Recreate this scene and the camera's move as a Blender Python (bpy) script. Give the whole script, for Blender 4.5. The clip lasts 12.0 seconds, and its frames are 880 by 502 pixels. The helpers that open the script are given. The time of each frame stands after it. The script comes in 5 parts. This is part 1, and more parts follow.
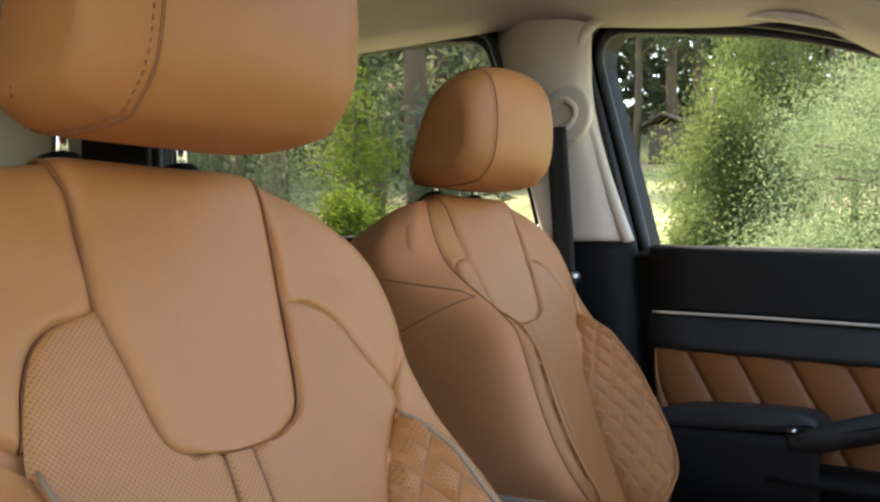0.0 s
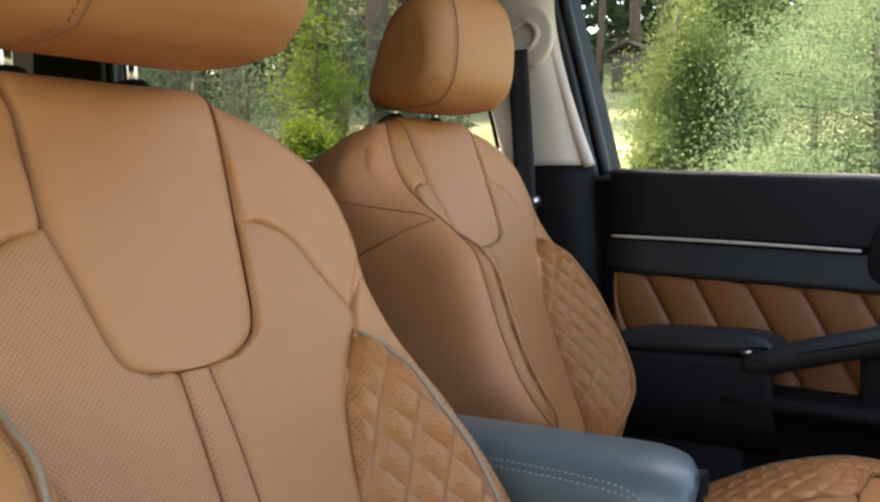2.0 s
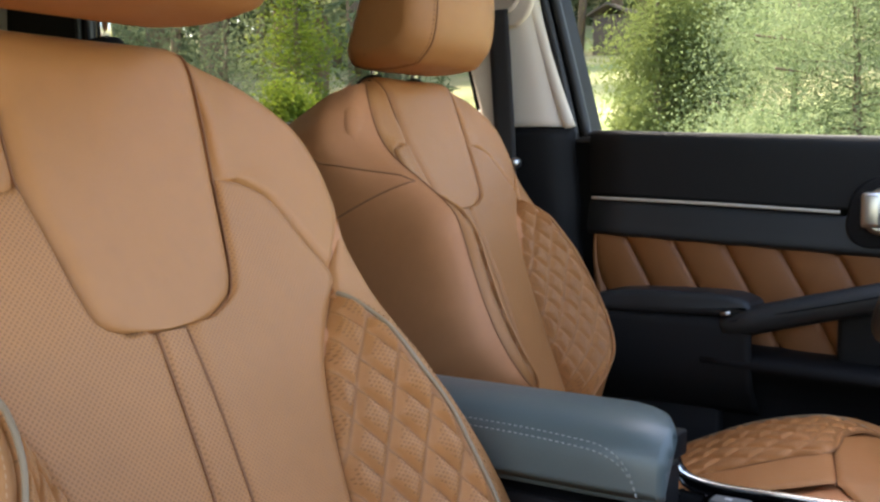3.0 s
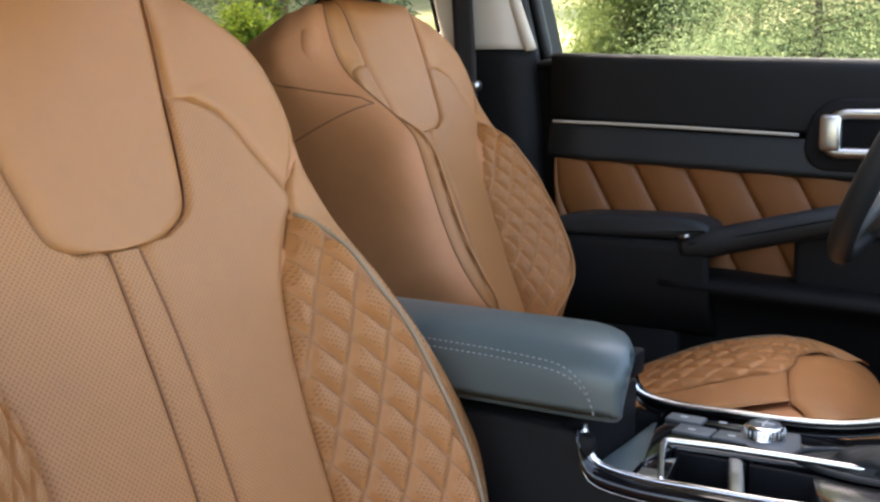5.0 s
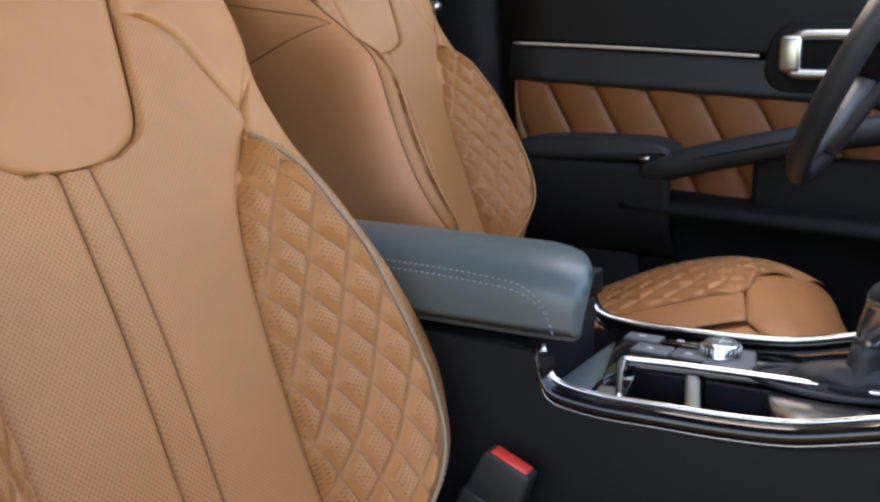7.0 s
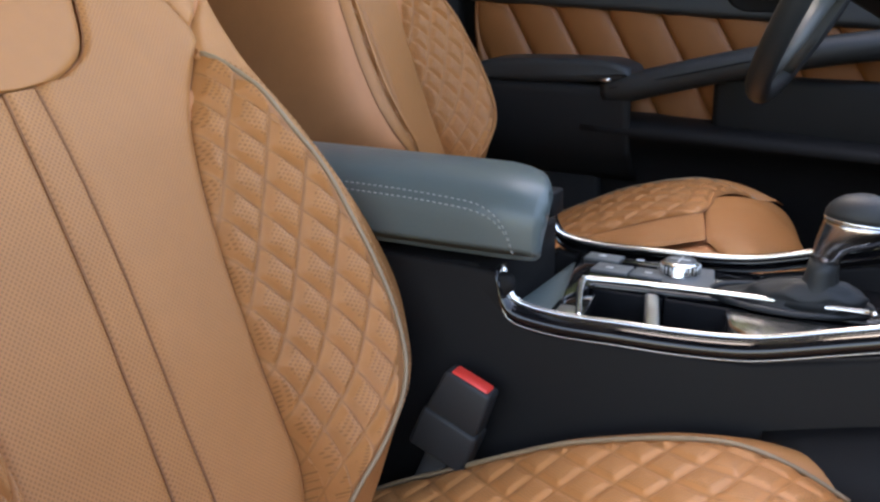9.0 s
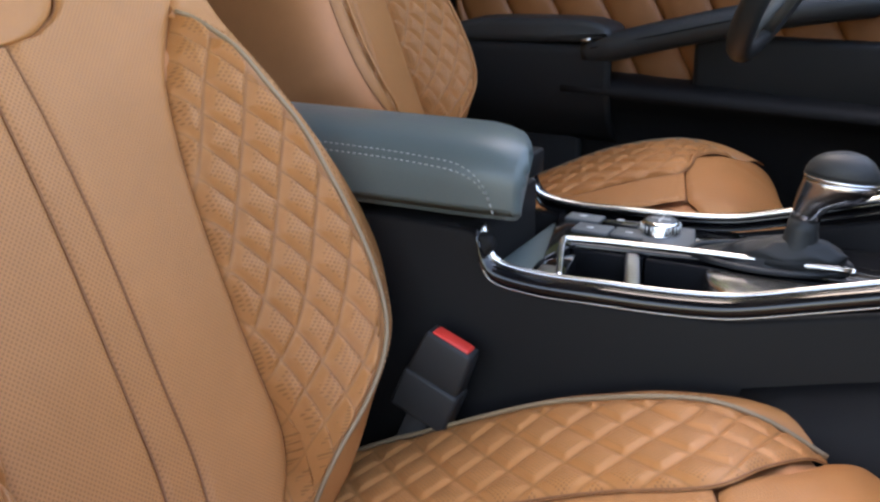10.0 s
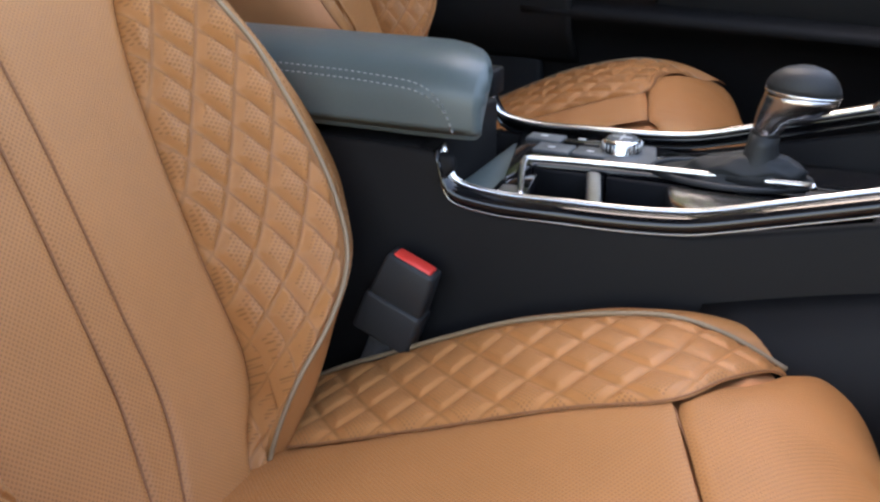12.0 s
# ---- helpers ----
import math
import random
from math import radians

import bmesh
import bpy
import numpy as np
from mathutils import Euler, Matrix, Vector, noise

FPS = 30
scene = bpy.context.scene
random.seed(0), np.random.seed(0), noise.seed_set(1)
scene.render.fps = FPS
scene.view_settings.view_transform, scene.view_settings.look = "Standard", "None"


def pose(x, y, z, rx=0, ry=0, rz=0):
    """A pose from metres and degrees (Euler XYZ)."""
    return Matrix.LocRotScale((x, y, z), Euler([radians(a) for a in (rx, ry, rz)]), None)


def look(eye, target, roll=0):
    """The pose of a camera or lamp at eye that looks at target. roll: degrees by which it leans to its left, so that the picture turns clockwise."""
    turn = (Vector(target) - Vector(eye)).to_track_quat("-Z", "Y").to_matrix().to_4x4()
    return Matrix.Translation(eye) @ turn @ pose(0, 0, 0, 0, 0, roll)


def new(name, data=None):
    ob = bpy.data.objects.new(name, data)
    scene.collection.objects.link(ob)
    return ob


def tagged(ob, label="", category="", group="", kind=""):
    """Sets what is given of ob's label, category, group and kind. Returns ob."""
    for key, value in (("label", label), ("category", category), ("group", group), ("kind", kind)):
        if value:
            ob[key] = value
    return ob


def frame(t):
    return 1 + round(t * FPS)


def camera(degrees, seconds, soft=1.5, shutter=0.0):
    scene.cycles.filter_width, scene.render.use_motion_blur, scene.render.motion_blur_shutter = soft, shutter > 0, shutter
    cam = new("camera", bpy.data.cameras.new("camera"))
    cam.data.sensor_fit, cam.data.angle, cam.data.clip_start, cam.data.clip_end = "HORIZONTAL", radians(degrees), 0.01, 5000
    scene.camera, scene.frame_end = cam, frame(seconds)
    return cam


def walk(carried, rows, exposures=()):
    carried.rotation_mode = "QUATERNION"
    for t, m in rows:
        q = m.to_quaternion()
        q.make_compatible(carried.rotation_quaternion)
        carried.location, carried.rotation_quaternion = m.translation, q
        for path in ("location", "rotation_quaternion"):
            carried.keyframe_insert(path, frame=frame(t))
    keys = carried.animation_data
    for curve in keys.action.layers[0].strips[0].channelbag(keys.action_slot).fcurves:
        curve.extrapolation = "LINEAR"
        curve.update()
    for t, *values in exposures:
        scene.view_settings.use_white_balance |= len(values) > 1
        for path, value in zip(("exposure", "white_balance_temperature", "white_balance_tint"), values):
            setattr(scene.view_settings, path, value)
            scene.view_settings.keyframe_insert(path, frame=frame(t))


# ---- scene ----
cam = camera(45.0, 12.0, soft=2.5)
# seconds, eye x y z, turn about x y z in degrees
ROWS = [
    (0.0, -0.0, -0.0, 1.3, 91.0, -0.0, 36.996),
    (0.5, -0.0001, 0.0021, 1.2981, 90.025, -0.017, 36.497),
    (1.0, -0.0003, 0.004, 1.2962, 89.063, -0.029, 35.995),
    (1.5, -0.0005, 0.0061, 1.2942, 88.105, -0.037, 35.492),
    (2.0, -0.001, 0.0082, 1.2923, 87.147, -0.031, 34.981),
    (2.5, -0.0014, 0.0102, 1.2903, 86.181, -0.014, 34.471),
    (3.0, -0.0016, 0.0122, 1.2883, 85.213, 0.004, 33.965),
    (5.0, -0.0022, 0.02, 1.2808, 81.349, -0.001, 31.941),
    (5.5, -0.002, 0.0217, 1.279, 80.38, 0.006, 31.434),
    (6.0, -0.0019, 0.0234, 1.277, 79.408, 0.01, 30.935),
    (6.5, -0.0019, 0.0252, 1.2751, 78.437, 0.021, 30.425),
    (7.0, -0.0021, 0.0268, 1.2734, 77.468, 0.047, 29.9),
    (9.0, -0.0022, 0.0333, 1.2659, 73.573, 0.126, 27.824),
    (9.5, -0.0024, 0.0351, 1.2639, 72.6, 0.148, 27.302),
    (10.0, -0.0025, 0.0368, 1.2618, 71.63, 0.183, 26.776),
    (10.5, -0.0025, 0.0385, 1.2596, 70.676, 0.232, 26.249),
    (11.0, -0.0024, 0.0402, 1.2572, 69.721, 0.296, 25.725),
    (11.5, -0.0022, 0.0417, 1.2548, 68.773, 0.363, 25.203),
    (12.0, -0.0017, 0.0431, 1.2524, 67.821, 0.425, 24.674),
]
walk(cam, [(t, pose(x, y, z, rx, ry, rz)) for t, x, y, z, rx, ry, rz in ROWS], exposures=[(0.0, 2.88, 7300, 13), (5.0, 3.15, 7500, 13), (12.0, 3.38, 7700, 14)])

# ---- light ----
world = bpy.data.worlds.new("world")
scene.world = world
world.use_nodes = True
wn = world.node_tree.nodes
sky = wn.new("ShaderNodeTexSky")
sky.sky_type = "NISHITA"
sky.sun_disc = False
sky.sun_elevation, sky.sun_rotation = radians(56), radians(289.7)
sky.air_density, sky.dust_density = 1.0, 2.5
world.node_tree.links.new(sky.outputs["Color"], wn["Background"].inputs["Color"])
wn["Background"].inputs["Strength"].default_value = 0.15
sun = new("sun", bpy.data.lights.new("sun", "SUN"))
sun.data.energy, sun.data.angle, sun.data.color = 4.0, radians(4), (1.0, 0.94, 0.85)
sun.matrix_world = look((-14, 5, 22), (0, 0, 0))
scene.view_settings.exposure = 0.0


# ---- materials ----
def material(name):
    m = bpy.data.materials.new(name)
    m.use_nodes = True
    return m, m.node_tree.nodes, m.node_tree.links, m.node_tree.nodes["Principled BSDF"]


def math_node(n, l, op, a, b=None, c=None):
    k = n.new("ShaderNodeMath")
    k.operation = op
    for i, v in enumerate((a, b, c)):
        if v is None:
            continue
        if isinstance(v, (int, float)):
            k.inputs[i].default_value = v
        else:
            l.new(v, k.inputs[i])
    return k.outputs[0]


def varied(name, color, rough, spread=0.12, scale=6.0, grain=400.0, bump=0.15, metal=0.0, coat=0.0, rough_spread=0.08, depth=0.001, spec=0.5):
    """A surface with two scales of colour variation, uneven gloss and a fine relief."""
    m, n, l, b = material(name)
    co = n.new("ShaderNodeTexCoord").outputs["Object"]
    big, fine = n.new("ShaderNodeTexNoise"), n.new("ShaderNodeTexNoise")
    big.inputs["Scale"].default_value, fine.inputs["Scale"].default_value = scale, grain
    big.inputs["Detail"].default_value, fine.inputs["Detail"].default_value = 5, 3
    l.new(co, big.inputs["Vector"])
    l.new(co, fine.inputs["Vector"])
    f = math_node(n, l, "MULTIPLY_ADD", big.outputs[0], spread * 2, 1 - spread)
    g = math_node(n, l, "MULTIPLY_ADD", fine.outputs[0], spread, 1 - spread / 2)
    k = math_node(n, l, "MULTIPLY", f, g)
    mix = n.new("ShaderNodeVectorMath")
    mix.operation = "SCALE"
    mix.inputs[0].default_value = color
    l.new(k, mix.inputs["Scale"])
    l.new(mix.outputs[0], b.inputs["Base Color"])
    l.new(math_node(n, l, "MULTIPLY_ADD", big.outputs[0], rough_spread * 2, rough - rough_spread), b.inputs["Roughness"])
    b.inputs["Metallic"].default_value = metal
    b.inputs["Specular IOR Level"].default_value = spec
    b.inputs["Coat Weight"].default_value = coat
    if bump:
        bp = n.new("ShaderNodeBump")
        bp.inputs["Strength"].default_value, bp.inputs["Distance"].default_value = bump, depth
        l.new(fine.outputs[0], bp.inputs["Height"])
        l.new(bp.outputs[0], b.inputs["Normal"])
    return m


def leather(name, color, rough=0.44, perforated=0.0, quilted=False, pitch=0.0052):
    """Grained leather; perforated: pin holes laid out in metres by the first UV map; quilted: holes only inside each diamond of the second."""
    m, n, l, b = material(name)
    co = n.new("ShaderNodeTexCoord").outputs["Object"]
    big, mid = n.new("ShaderNodeTexNoise"), n.new("ShaderNodeTexNoise")
    big.inputs["Scale"].default_value, big.inputs["Detail"].default_value = 7, 4
    mid.inputs["Scale"].default_value, mid.inputs["Detail"].default_value = 60, 4
    cells = n.new("ShaderNodeTexVoronoi")
    cells.feature = "DISTANCE_TO_EDGE"
    cells.inputs["Scale"].default_value = 900
    for k in (big, mid, cells):
        l.new(co, k.inputs["Vector"])
    tone = math_node(n, l, "MULTIPLY", math_node(n, l, "MULTIPLY_ADD", big.outputs[0], 0.22, 0.89), math_node(n, l, "MULTIPLY_ADD", mid.outputs[0], 0.14, 0.93))
    height = math_node(n, l, "MULTIPLY", math_node(n, l, "MINIMUM", cells.outputs["Distance"], 0.25), 1.0)
    if perforated:
        uv = n.new("ShaderNodeUVMap")
        uv.uv_map = "metres"
        xyz = n.new("ShaderNodeSeparateXYZ")
        l.new(uv.outputs[0], xyz.inputs[0])
        dots = []
        for shift in (0.0, 0.5):
            dx = math_node(n, l, "SUBTRACT", math_node(n, l, "FRACT", math_node(n, l, "MULTIPLY_ADD", xyz.outputs[0], 1 / pitch, 50 + shift)), 0.5)
            dy = math_node(n, l, "SUBTRACT", math_node(n, l, "FRACT", math_node(n, l, "MULTIPLY_ADD", xyz.outputs[1], 1 / pitch, 50 + shift)), 0.5)
            dots.append(math_node(n, l, "ADD", math_node(n, l, "MULTIPLY", dx, dx), math_node(n, l, "MULTIPLY", dy, dy)))
        near = math_node(n, l, "MINIMUM", dots[0], dots[1])
        ramp = n.new("ShaderNodeMapRange")
        ramp.inputs["From Min"].default_value, ramp.inputs["From Max"].default_value = 0.022, 0.05
        ramp.inputs["To Min"].default_value, ramp.inputs["To Max"].default_value = 1.0, 0.0
        l.new(near, ramp.inputs["Value"])
        hole = ramp.outputs[0]
        if quilted:
            uq = n.new("ShaderNodeUVMap")
            uq.uv_map = "quilt"
            qx = n.new("ShaderNodeSeparateXYZ")
            l.new(uq.outputs[0], qx.inputs[0])
            e = [math_node(n, l, "ABSOLUTE", math_node(n, l, "SUBTRACT", math_node(n, l, "FRACT", math_node(n, l, "ADD", qx.outputs[i], 50.0)), 0.5)) for i in (0, 1)]
            inside = math_node(n, l, "LESS_THAN", math_node(n, l, "MAXIMUM", e[0], e[1]), 0.33)
            hole = math_node(n, l, "MULTIPLY", hole, inside)
            # crease shade put into the colour along the grooves between diamonds
            groove_shade = math_node(n, l, "GREATER_THAN", math_node(n, l, "MAXIMUM", e[0], e[1]), 0.462)
            tone = math_node(n, l, "MULTIPLY", tone, math_node(n, l, "MULTIPLY_ADD", groove_shade, -0.18, 1.0))
        hole = math_node(n, l, "MULTIPLY", hole, perforated)
        tone = math_node(n, l, "MULTIPLY", tone, math_node(n, l, "SUBTRACT", 1.0, math_node(n, l, "MULTIPLY", hole, 0.6)))
        height = math_node(n, l, "SUBTRACT", height, hole)
    mix = n.new("ShaderNodeVectorMath")
    mix.operation = "SCALE"
    mix.inputs[0].default_value = color
    l.new(tone, mix.inputs["Scale"])
    l.new(mix.outputs[0], b.inputs["Base Color"])
    l.new(math_node(n, l, "MULTIPLY_ADD", mid.outputs[0], 0.16, rough - 0.08), b.inputs["Roughness"])
    b.inputs["Specular IOR Level"].default_value = 0.36
    bp = n.new("ShaderNodeBump")
    bp.inputs["Strength"].default_value, bp.inputs["Distance"].default_value = 0.55, 0.0007
    l.new(height, bp.inputs["Height"])
    l.new(bp.outputs[0], b.inputs["Normal"])
    return m


TAN = (0.45, 0.188, 0.062)
LEATHER = leather("tan_leather", TAN)
PERFORATED = leather("perforated_tan_leather", TAN, perforated=0.6, pitch=0.0044)
FAINT = leather("lightly_perforated_tan_leather", TAN, perforated=0.45, pitch=0.0040)
QUILT = leather("quilted_perforated_leather", TAN, perforated=0.62, quilted=True, pitch=0.0040)
# same leather as TAN, its colour toned for how light falls on the sides
SIDE_TONED = leather("side_leather_toned_for_light", (0.50, 0.200, 0.078), rough=0.55)
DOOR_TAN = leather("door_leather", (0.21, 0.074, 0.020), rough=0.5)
SEAM = varied("seam_thread", (0.25, 0.10, 0.038), 0.7, bump=0.0)
THREAD = varied("stitch_thread", (0.5, 0.27, 0.13), 0.7, grain=900)
GREY_THREAD = varied("grey_thread", (0.30, 0.31, 0.30), 0.7, grain=900)
PIPING = varied("grey_beige_piping", (0.27, 0.185, 0.105), 0.55, grain=700)
BLACK_LEATHER = varied("black_vinyl", (0.020, 0.022, 0.023), 0.5, spread=0.2, grain=700, bump=0.35, depth=0.0006, spec=0.35)
# dark vinyl with the bluish sky sheen painted into its base colour
ARM = varied("vinyl_with_sheen_colour", (0.078, 0.102, 0.100), 0.38, spread=0.15, grain=700, bump=0.35, depth=0.0006)
BUCKLE = varied("grey_black_plastic", (0.024, 0.025, 0.026), 0.5, spread=0.2, grain=900, bump=0.3, depth=0.0005, spec=0.3)
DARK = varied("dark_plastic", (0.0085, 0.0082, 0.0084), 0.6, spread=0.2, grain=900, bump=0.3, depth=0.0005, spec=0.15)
SOFT_DARK = varied("soft_dark_door_trim", (0.011, 0.0112, 0.0115), 0.6, spread=0.15, grain=800, bump=0.3, depth=0.0005, spec=0.2)
BLACK = varied("matt_black", (0.007, 0.007, 0.008), 0.65, grain=500, spec=0.12)
RUBBER = varied("black_rubber", (0.012, 0.013, 0.014), 0.5, grain=300, bump=0.1)
GLOSS = varied("piano_black", (0.006, 0.006, 0.007), 0.08, spread=0.2, bump=0.0, coat=0.0, rough_spread=0.03)
CHROME = varied("satin_chrome", (0.88, 0.88, 0.86), 0.22, spread=0.04, bump=0.05, metal=1.0, rough_spread=0.05)
SATIN = varied("satin_silver", (0.60, 0.60, 0.58), 0.32, spread=0.06, bump=0.1, metal=1.0)
KNOB = varied("brushed_knob_metal", (0.50, 0.47, 0.45), 0.22, spread=0.08, bump=0.1, metal=1.0)
CREAM = varied("cream_pillar_trim", (0.60, 0.525, 0.44), 0.6, spread=0.06, grain=700, bump=0.25, depth=0.0006)
LINER = varied("headliner_cloth", (0.50, 0.42, 0.39), 0.9, spread=0.08, grain=1200, bump=0.5)
CARPET = varied("black_carpet", (0.018, 0.019, 0.022), 0.95, spread=0.35, grain=500, bump=0.8, depth=0.003)
RED = varied("red_plastic", (0.72, 0.045, 0.03), 0.4, spread=0.08, bump=0.05)
BELT = varied("seat_belt_webbing", (0.022, 0.021, 0.021), 0.75, spread=0.2, grain=900, bump=0.6)
BUTTON = varied("grey_button", (0.10, 0.107, 0.108), 0.5, spread=0.08, bump=0.05)
STRIP = varied("pale_gold_strip", (0.50, 0.44, 0.36), 0.35, spread=0.05, bump=0.0)
MARK = varied("pale_print", (0.6, 0.6, 0.58), 0.6, bump=0.0)


def glass_material(name, tint):
    m, n, l, b = material(name)
    b.inputs["Base Color"].default_value = (*tint, 1)
    b.inputs["Transmission Weight"].default_value, b.inputs["Roughness"].default_value, b.inputs["IOR"].default_value = 1.0, 0.0, 1.02
    return m


GLASS = glass_material("window_glass", (0.9, 0.97, 0.93))
PRIVACY = glass_material("tinted_rear_glass", (0.40, 0.41, 0.36))


# ---- builders ----
def part(name, bm, mat, parent=None, label="", smooth=True):
    me = bpy.data.meshes.new(name)
    bm.to_mesh(me)
    bm.free()
    for p in me.polygons:
        p.use_smooth = smooth
    me.materials.append(mat)
    ob = new(name, me)
    if parent is not None:
        ob.parent = parent
    if label:
        tagged(ob, label)
    return ob


def thing(name, label, category, group="", kind=""):
    return tagged(new(name), label, category, group, kind)


def spline(pts, k):
    """k points evenly along a smooth curve through pts."""
    p = [Vector(v) for v in pts]
    if len(p) == 2:
        return [p[0].lerp(p[1], i / (k - 1)) for i in range(k)]
    dense = []
    for i in range(len(p) - 1):
        a, b, c, d = p[max(i - 1, 0)], p[i], p[i + 1], p[min(i + 2, len(p) - 1)]
        for j in range(12):
            t = j / 12
            dense.append(0.5 * ((2 * b) + (c - a) * t + (2 * a - 5 * b + 4 * c - d) * t * t + (3 * b - a - 3 * c + d) * t ** 3))
    dense.append(p[-1])
    run = [0.0]
    for a, b in zip(dense, dense[1:]):
        run.append(run[-1] + (b - a).length)
    out, j = [], 0
    for i in range(k):
        want = run[-1] * i / (k - 1)
        while j < len(run) - 2 and run[j + 1] < want:
            j += 1
        f = (want - run[j]) / max(run[j + 1] - run[j], 1e-9)
        out.append(dense[j].lerp(dense[j + 1], min(max(f, 0), 1)))
    return out


def tube(path, r, sides=8, closed=False, flat=1.0):
    """A round bead along a list of points; flat squashes it along z."""
    bm = bmesh.new()
    rings, n = [], len(path)
    up = Vector((0.13, 0.21, 0.97))
    for i, p in enumerate(path):
        a, b = path[(i - 1) % n if closed else max(i - 1, 0)], path[(i + 1) % n if closed else min(i + 1, n - 1)]
        d = (b - a).normalized()
        x = d.cross(up).normalized()
        y = x.cross(d)
        rr = r[i] if isinstance(r, (list, tuple)) else r
        rings.append([bm.verts.new(p + x * math.cos(2 * math.pi * k / sides) * rr + y * math.sin(2 * math.pi * k / sides) * rr * flat) for k in range(sides)])
    for i in range(n if closed else n - 1):
        a, b = rings[i], rings[(i + 1) % n]
        for k in range(sides):
            bm.faces.new((a[k], a[(k + 1) % sides], b[(k + 1) % sides], b[k]))
    if not closed:
        bm.faces.new(rings[0][::-1])
        bm.faces.new(rings[-1])
    return bm


def sheet(grid, uv=None, quilt=None, thick=0.0):
    """A mesh through a grid of points, with UV maps in metres; thick adds a back and rims along the sheet's own normal."""
    bm = bmesh.new()
    l1 = bm.loops.layers.uv.new("metres")
    l2 = bm.loops.layers.uv.new("quilt") if quilt else None
    v = [[bm.verts.new(p) for p in row] for row in grid]
    for i in range(len(v) - 1):
        for j in range(len(v[0]) - 1):
            f = bm.faces.new((v[i][j], v[i][j + 1], v[i + 1][j + 1], v[i + 1][j]))
            for lp, (a, b) in zip(f.loops, ((i, j), (i, j + 1), (i + 1, j + 1), (i + 1, j))):
                lp[l1].uv = uv[a][b] if uv else (0, 0)
                if l2:
                    lp[l2].uv = quilt[a][b]
    bm.normal_update()
    if thick:
        ext = bmesh.ops.extrude_face_region(bm, geom=bm.faces[:])
        nv = [e for e in ext["geom"] if isinstance(e, bmesh.types.BMVert)]
        s = {x: x.normal.copy() for x in nv}
        for x in nv:
            x.co -= s[x] * thick
        bmesh.ops.recalc_face_normals(bm, faces=bm.faces[:])
    return bm


def box(x0, x1, y0, y1, z0, z1, bevel=0.004, seg=2):
    bm = bmesh.new()
    bmesh.ops.create_cube(bm, size=1)
    for v in bm.verts:
        v.co = Vector(((x0 + x1) / 2 + v.co.x * (x1 - x0), (y0 + y1) / 2 + v.co.y * (y1 - y0), (z0 + z1) / 2 + v.co.z * (z1 - z0)))
    if bevel:
        bmesh.ops.bevel(bm, geom=bm.edges[:], offset=bevel, segments=seg, profile=0.5, affect="EDGES")
    return bm


def prism(outline, depth, axis, bevel=0.003, seg=2):
    """A plate: a flat outline of points, pushed through by depth along axis, with rounded rims."""
    bm = bmesh.new()
    f = bm.faces.new([bm.verts.new(p) for p in outline])
    ext = bmesh.ops.extrude_face_region(bm, geom=[f])
    for e in ext["geom"]:
        if isinstance(e, bmesh.types.BMVert):
            e.co += Vector(axis) * depth
    bmesh.ops.recalc_face_normals(bm, faces=bm.faces[:])
    if bevel:
        rim = [e for e in bm.edges if e.calc_face_angle(0) > 0.7]
        bmesh.ops.bevel(bm, geom=rim, offset=bevel, segments=seg, profile=0.5, affect="EDGES")
    return bm


def stitches(path, length, gap, r):
    """Single stitches laid along a path, as short beads in one mesh."""
    bm = bmesh.new()
    run = 0.0
    pts = [Vector(p) for p in path]
    seg = [(b - a).length for a, b in zip(pts, pts[1:])]
    total = sum(seg)

    def at(d):
        for a, b, s in zip(pts, pts[1:], seg):
            if d <= s:
                return a.lerp(b, d / max(s, 1e-9))
            d -= s
        return pts[-1]

    while run + length < total:
        a, b = at(run), at(run + length)
        d = (b - a).normalized()
        x = d.cross(Vector((0.2, 0.3, 0.93))).normalized()
        y = x.cross(d)
        ring = [[bm.verts.new(p + (x * cx + y * cy) * r * k) for cx, cy in ((1, 0), (0, 1), (-1, 0), (0, -1))] for p, k in ((a, 0.5), ((a + b) / 2, 1.0), (b, 0.5))]
        for u, w in zip(ring, ring[1:]):
            for i in range(4):
                bm.faces.new((u[i], u[(i + 1) % 4], w[(i + 1) % 4], w[i]))
        bm.faces.new(ring[0][::-1])
        bm.faces.new(ring[-1])
        run += length + gap
    return bm


# ---- front seats ----
SEAT = Vector((-0.30, 0.535, 0.42))
LEAN = radians(27)
BACK0 = Vector((-0.63, 0.535, 1.273)) - SEAT
OUT, UP, ACROSS = Vector((math.cos(LEAN), 0, math.sin(LEAN))), Vector((-math.sin(LEAN), 0, math.cos(LEAN))), Vector((0, 1, 0))


def sm(x):
    x = min(max(x, 0.0), 1.0)
    return x * x * (3 - 2 * x)


def hollow(s):
    return -0.035 * sm((-0.12 - s) / 0.36)


BULGE = [0.0]
SHIFT = [0.0, 0.0, 0.38]


def raw_back(p):
    return BACK0 + ACROSS * p[0] + UP * p[1] + OUT * p[2]


def on_back(p):
    """A point of the backrest: across, up along the lean, proud of its plane. BULGE pushes out the inner bolster."""
    if p[0] < 0 and BULGE[0]:
        p = (p[0], p[1], p[2] + BULGE[0] * sm((-p[0] - 0.10) / 0.10) * sm((0.07 - p[1]) / 0.20) * sm((p[2] + 0.10) / 0.09))
    return raw_back(p)


def on_cushion(p):
    """A point of the cushion: across, world x, world z. Its cross seams run slightly forward towards the door."""
    if p[0] < 0.112:
        p = (p[0], p[1] + SHIFT[2] * (0.112 - p[0]) * sm((p[1] + 0.42) / 0.3), p[2])
    return Vector((p[1] - SEAT.x + SHIFT[0], p[0], p[2] - SEAT.z + SHIFT[1]))


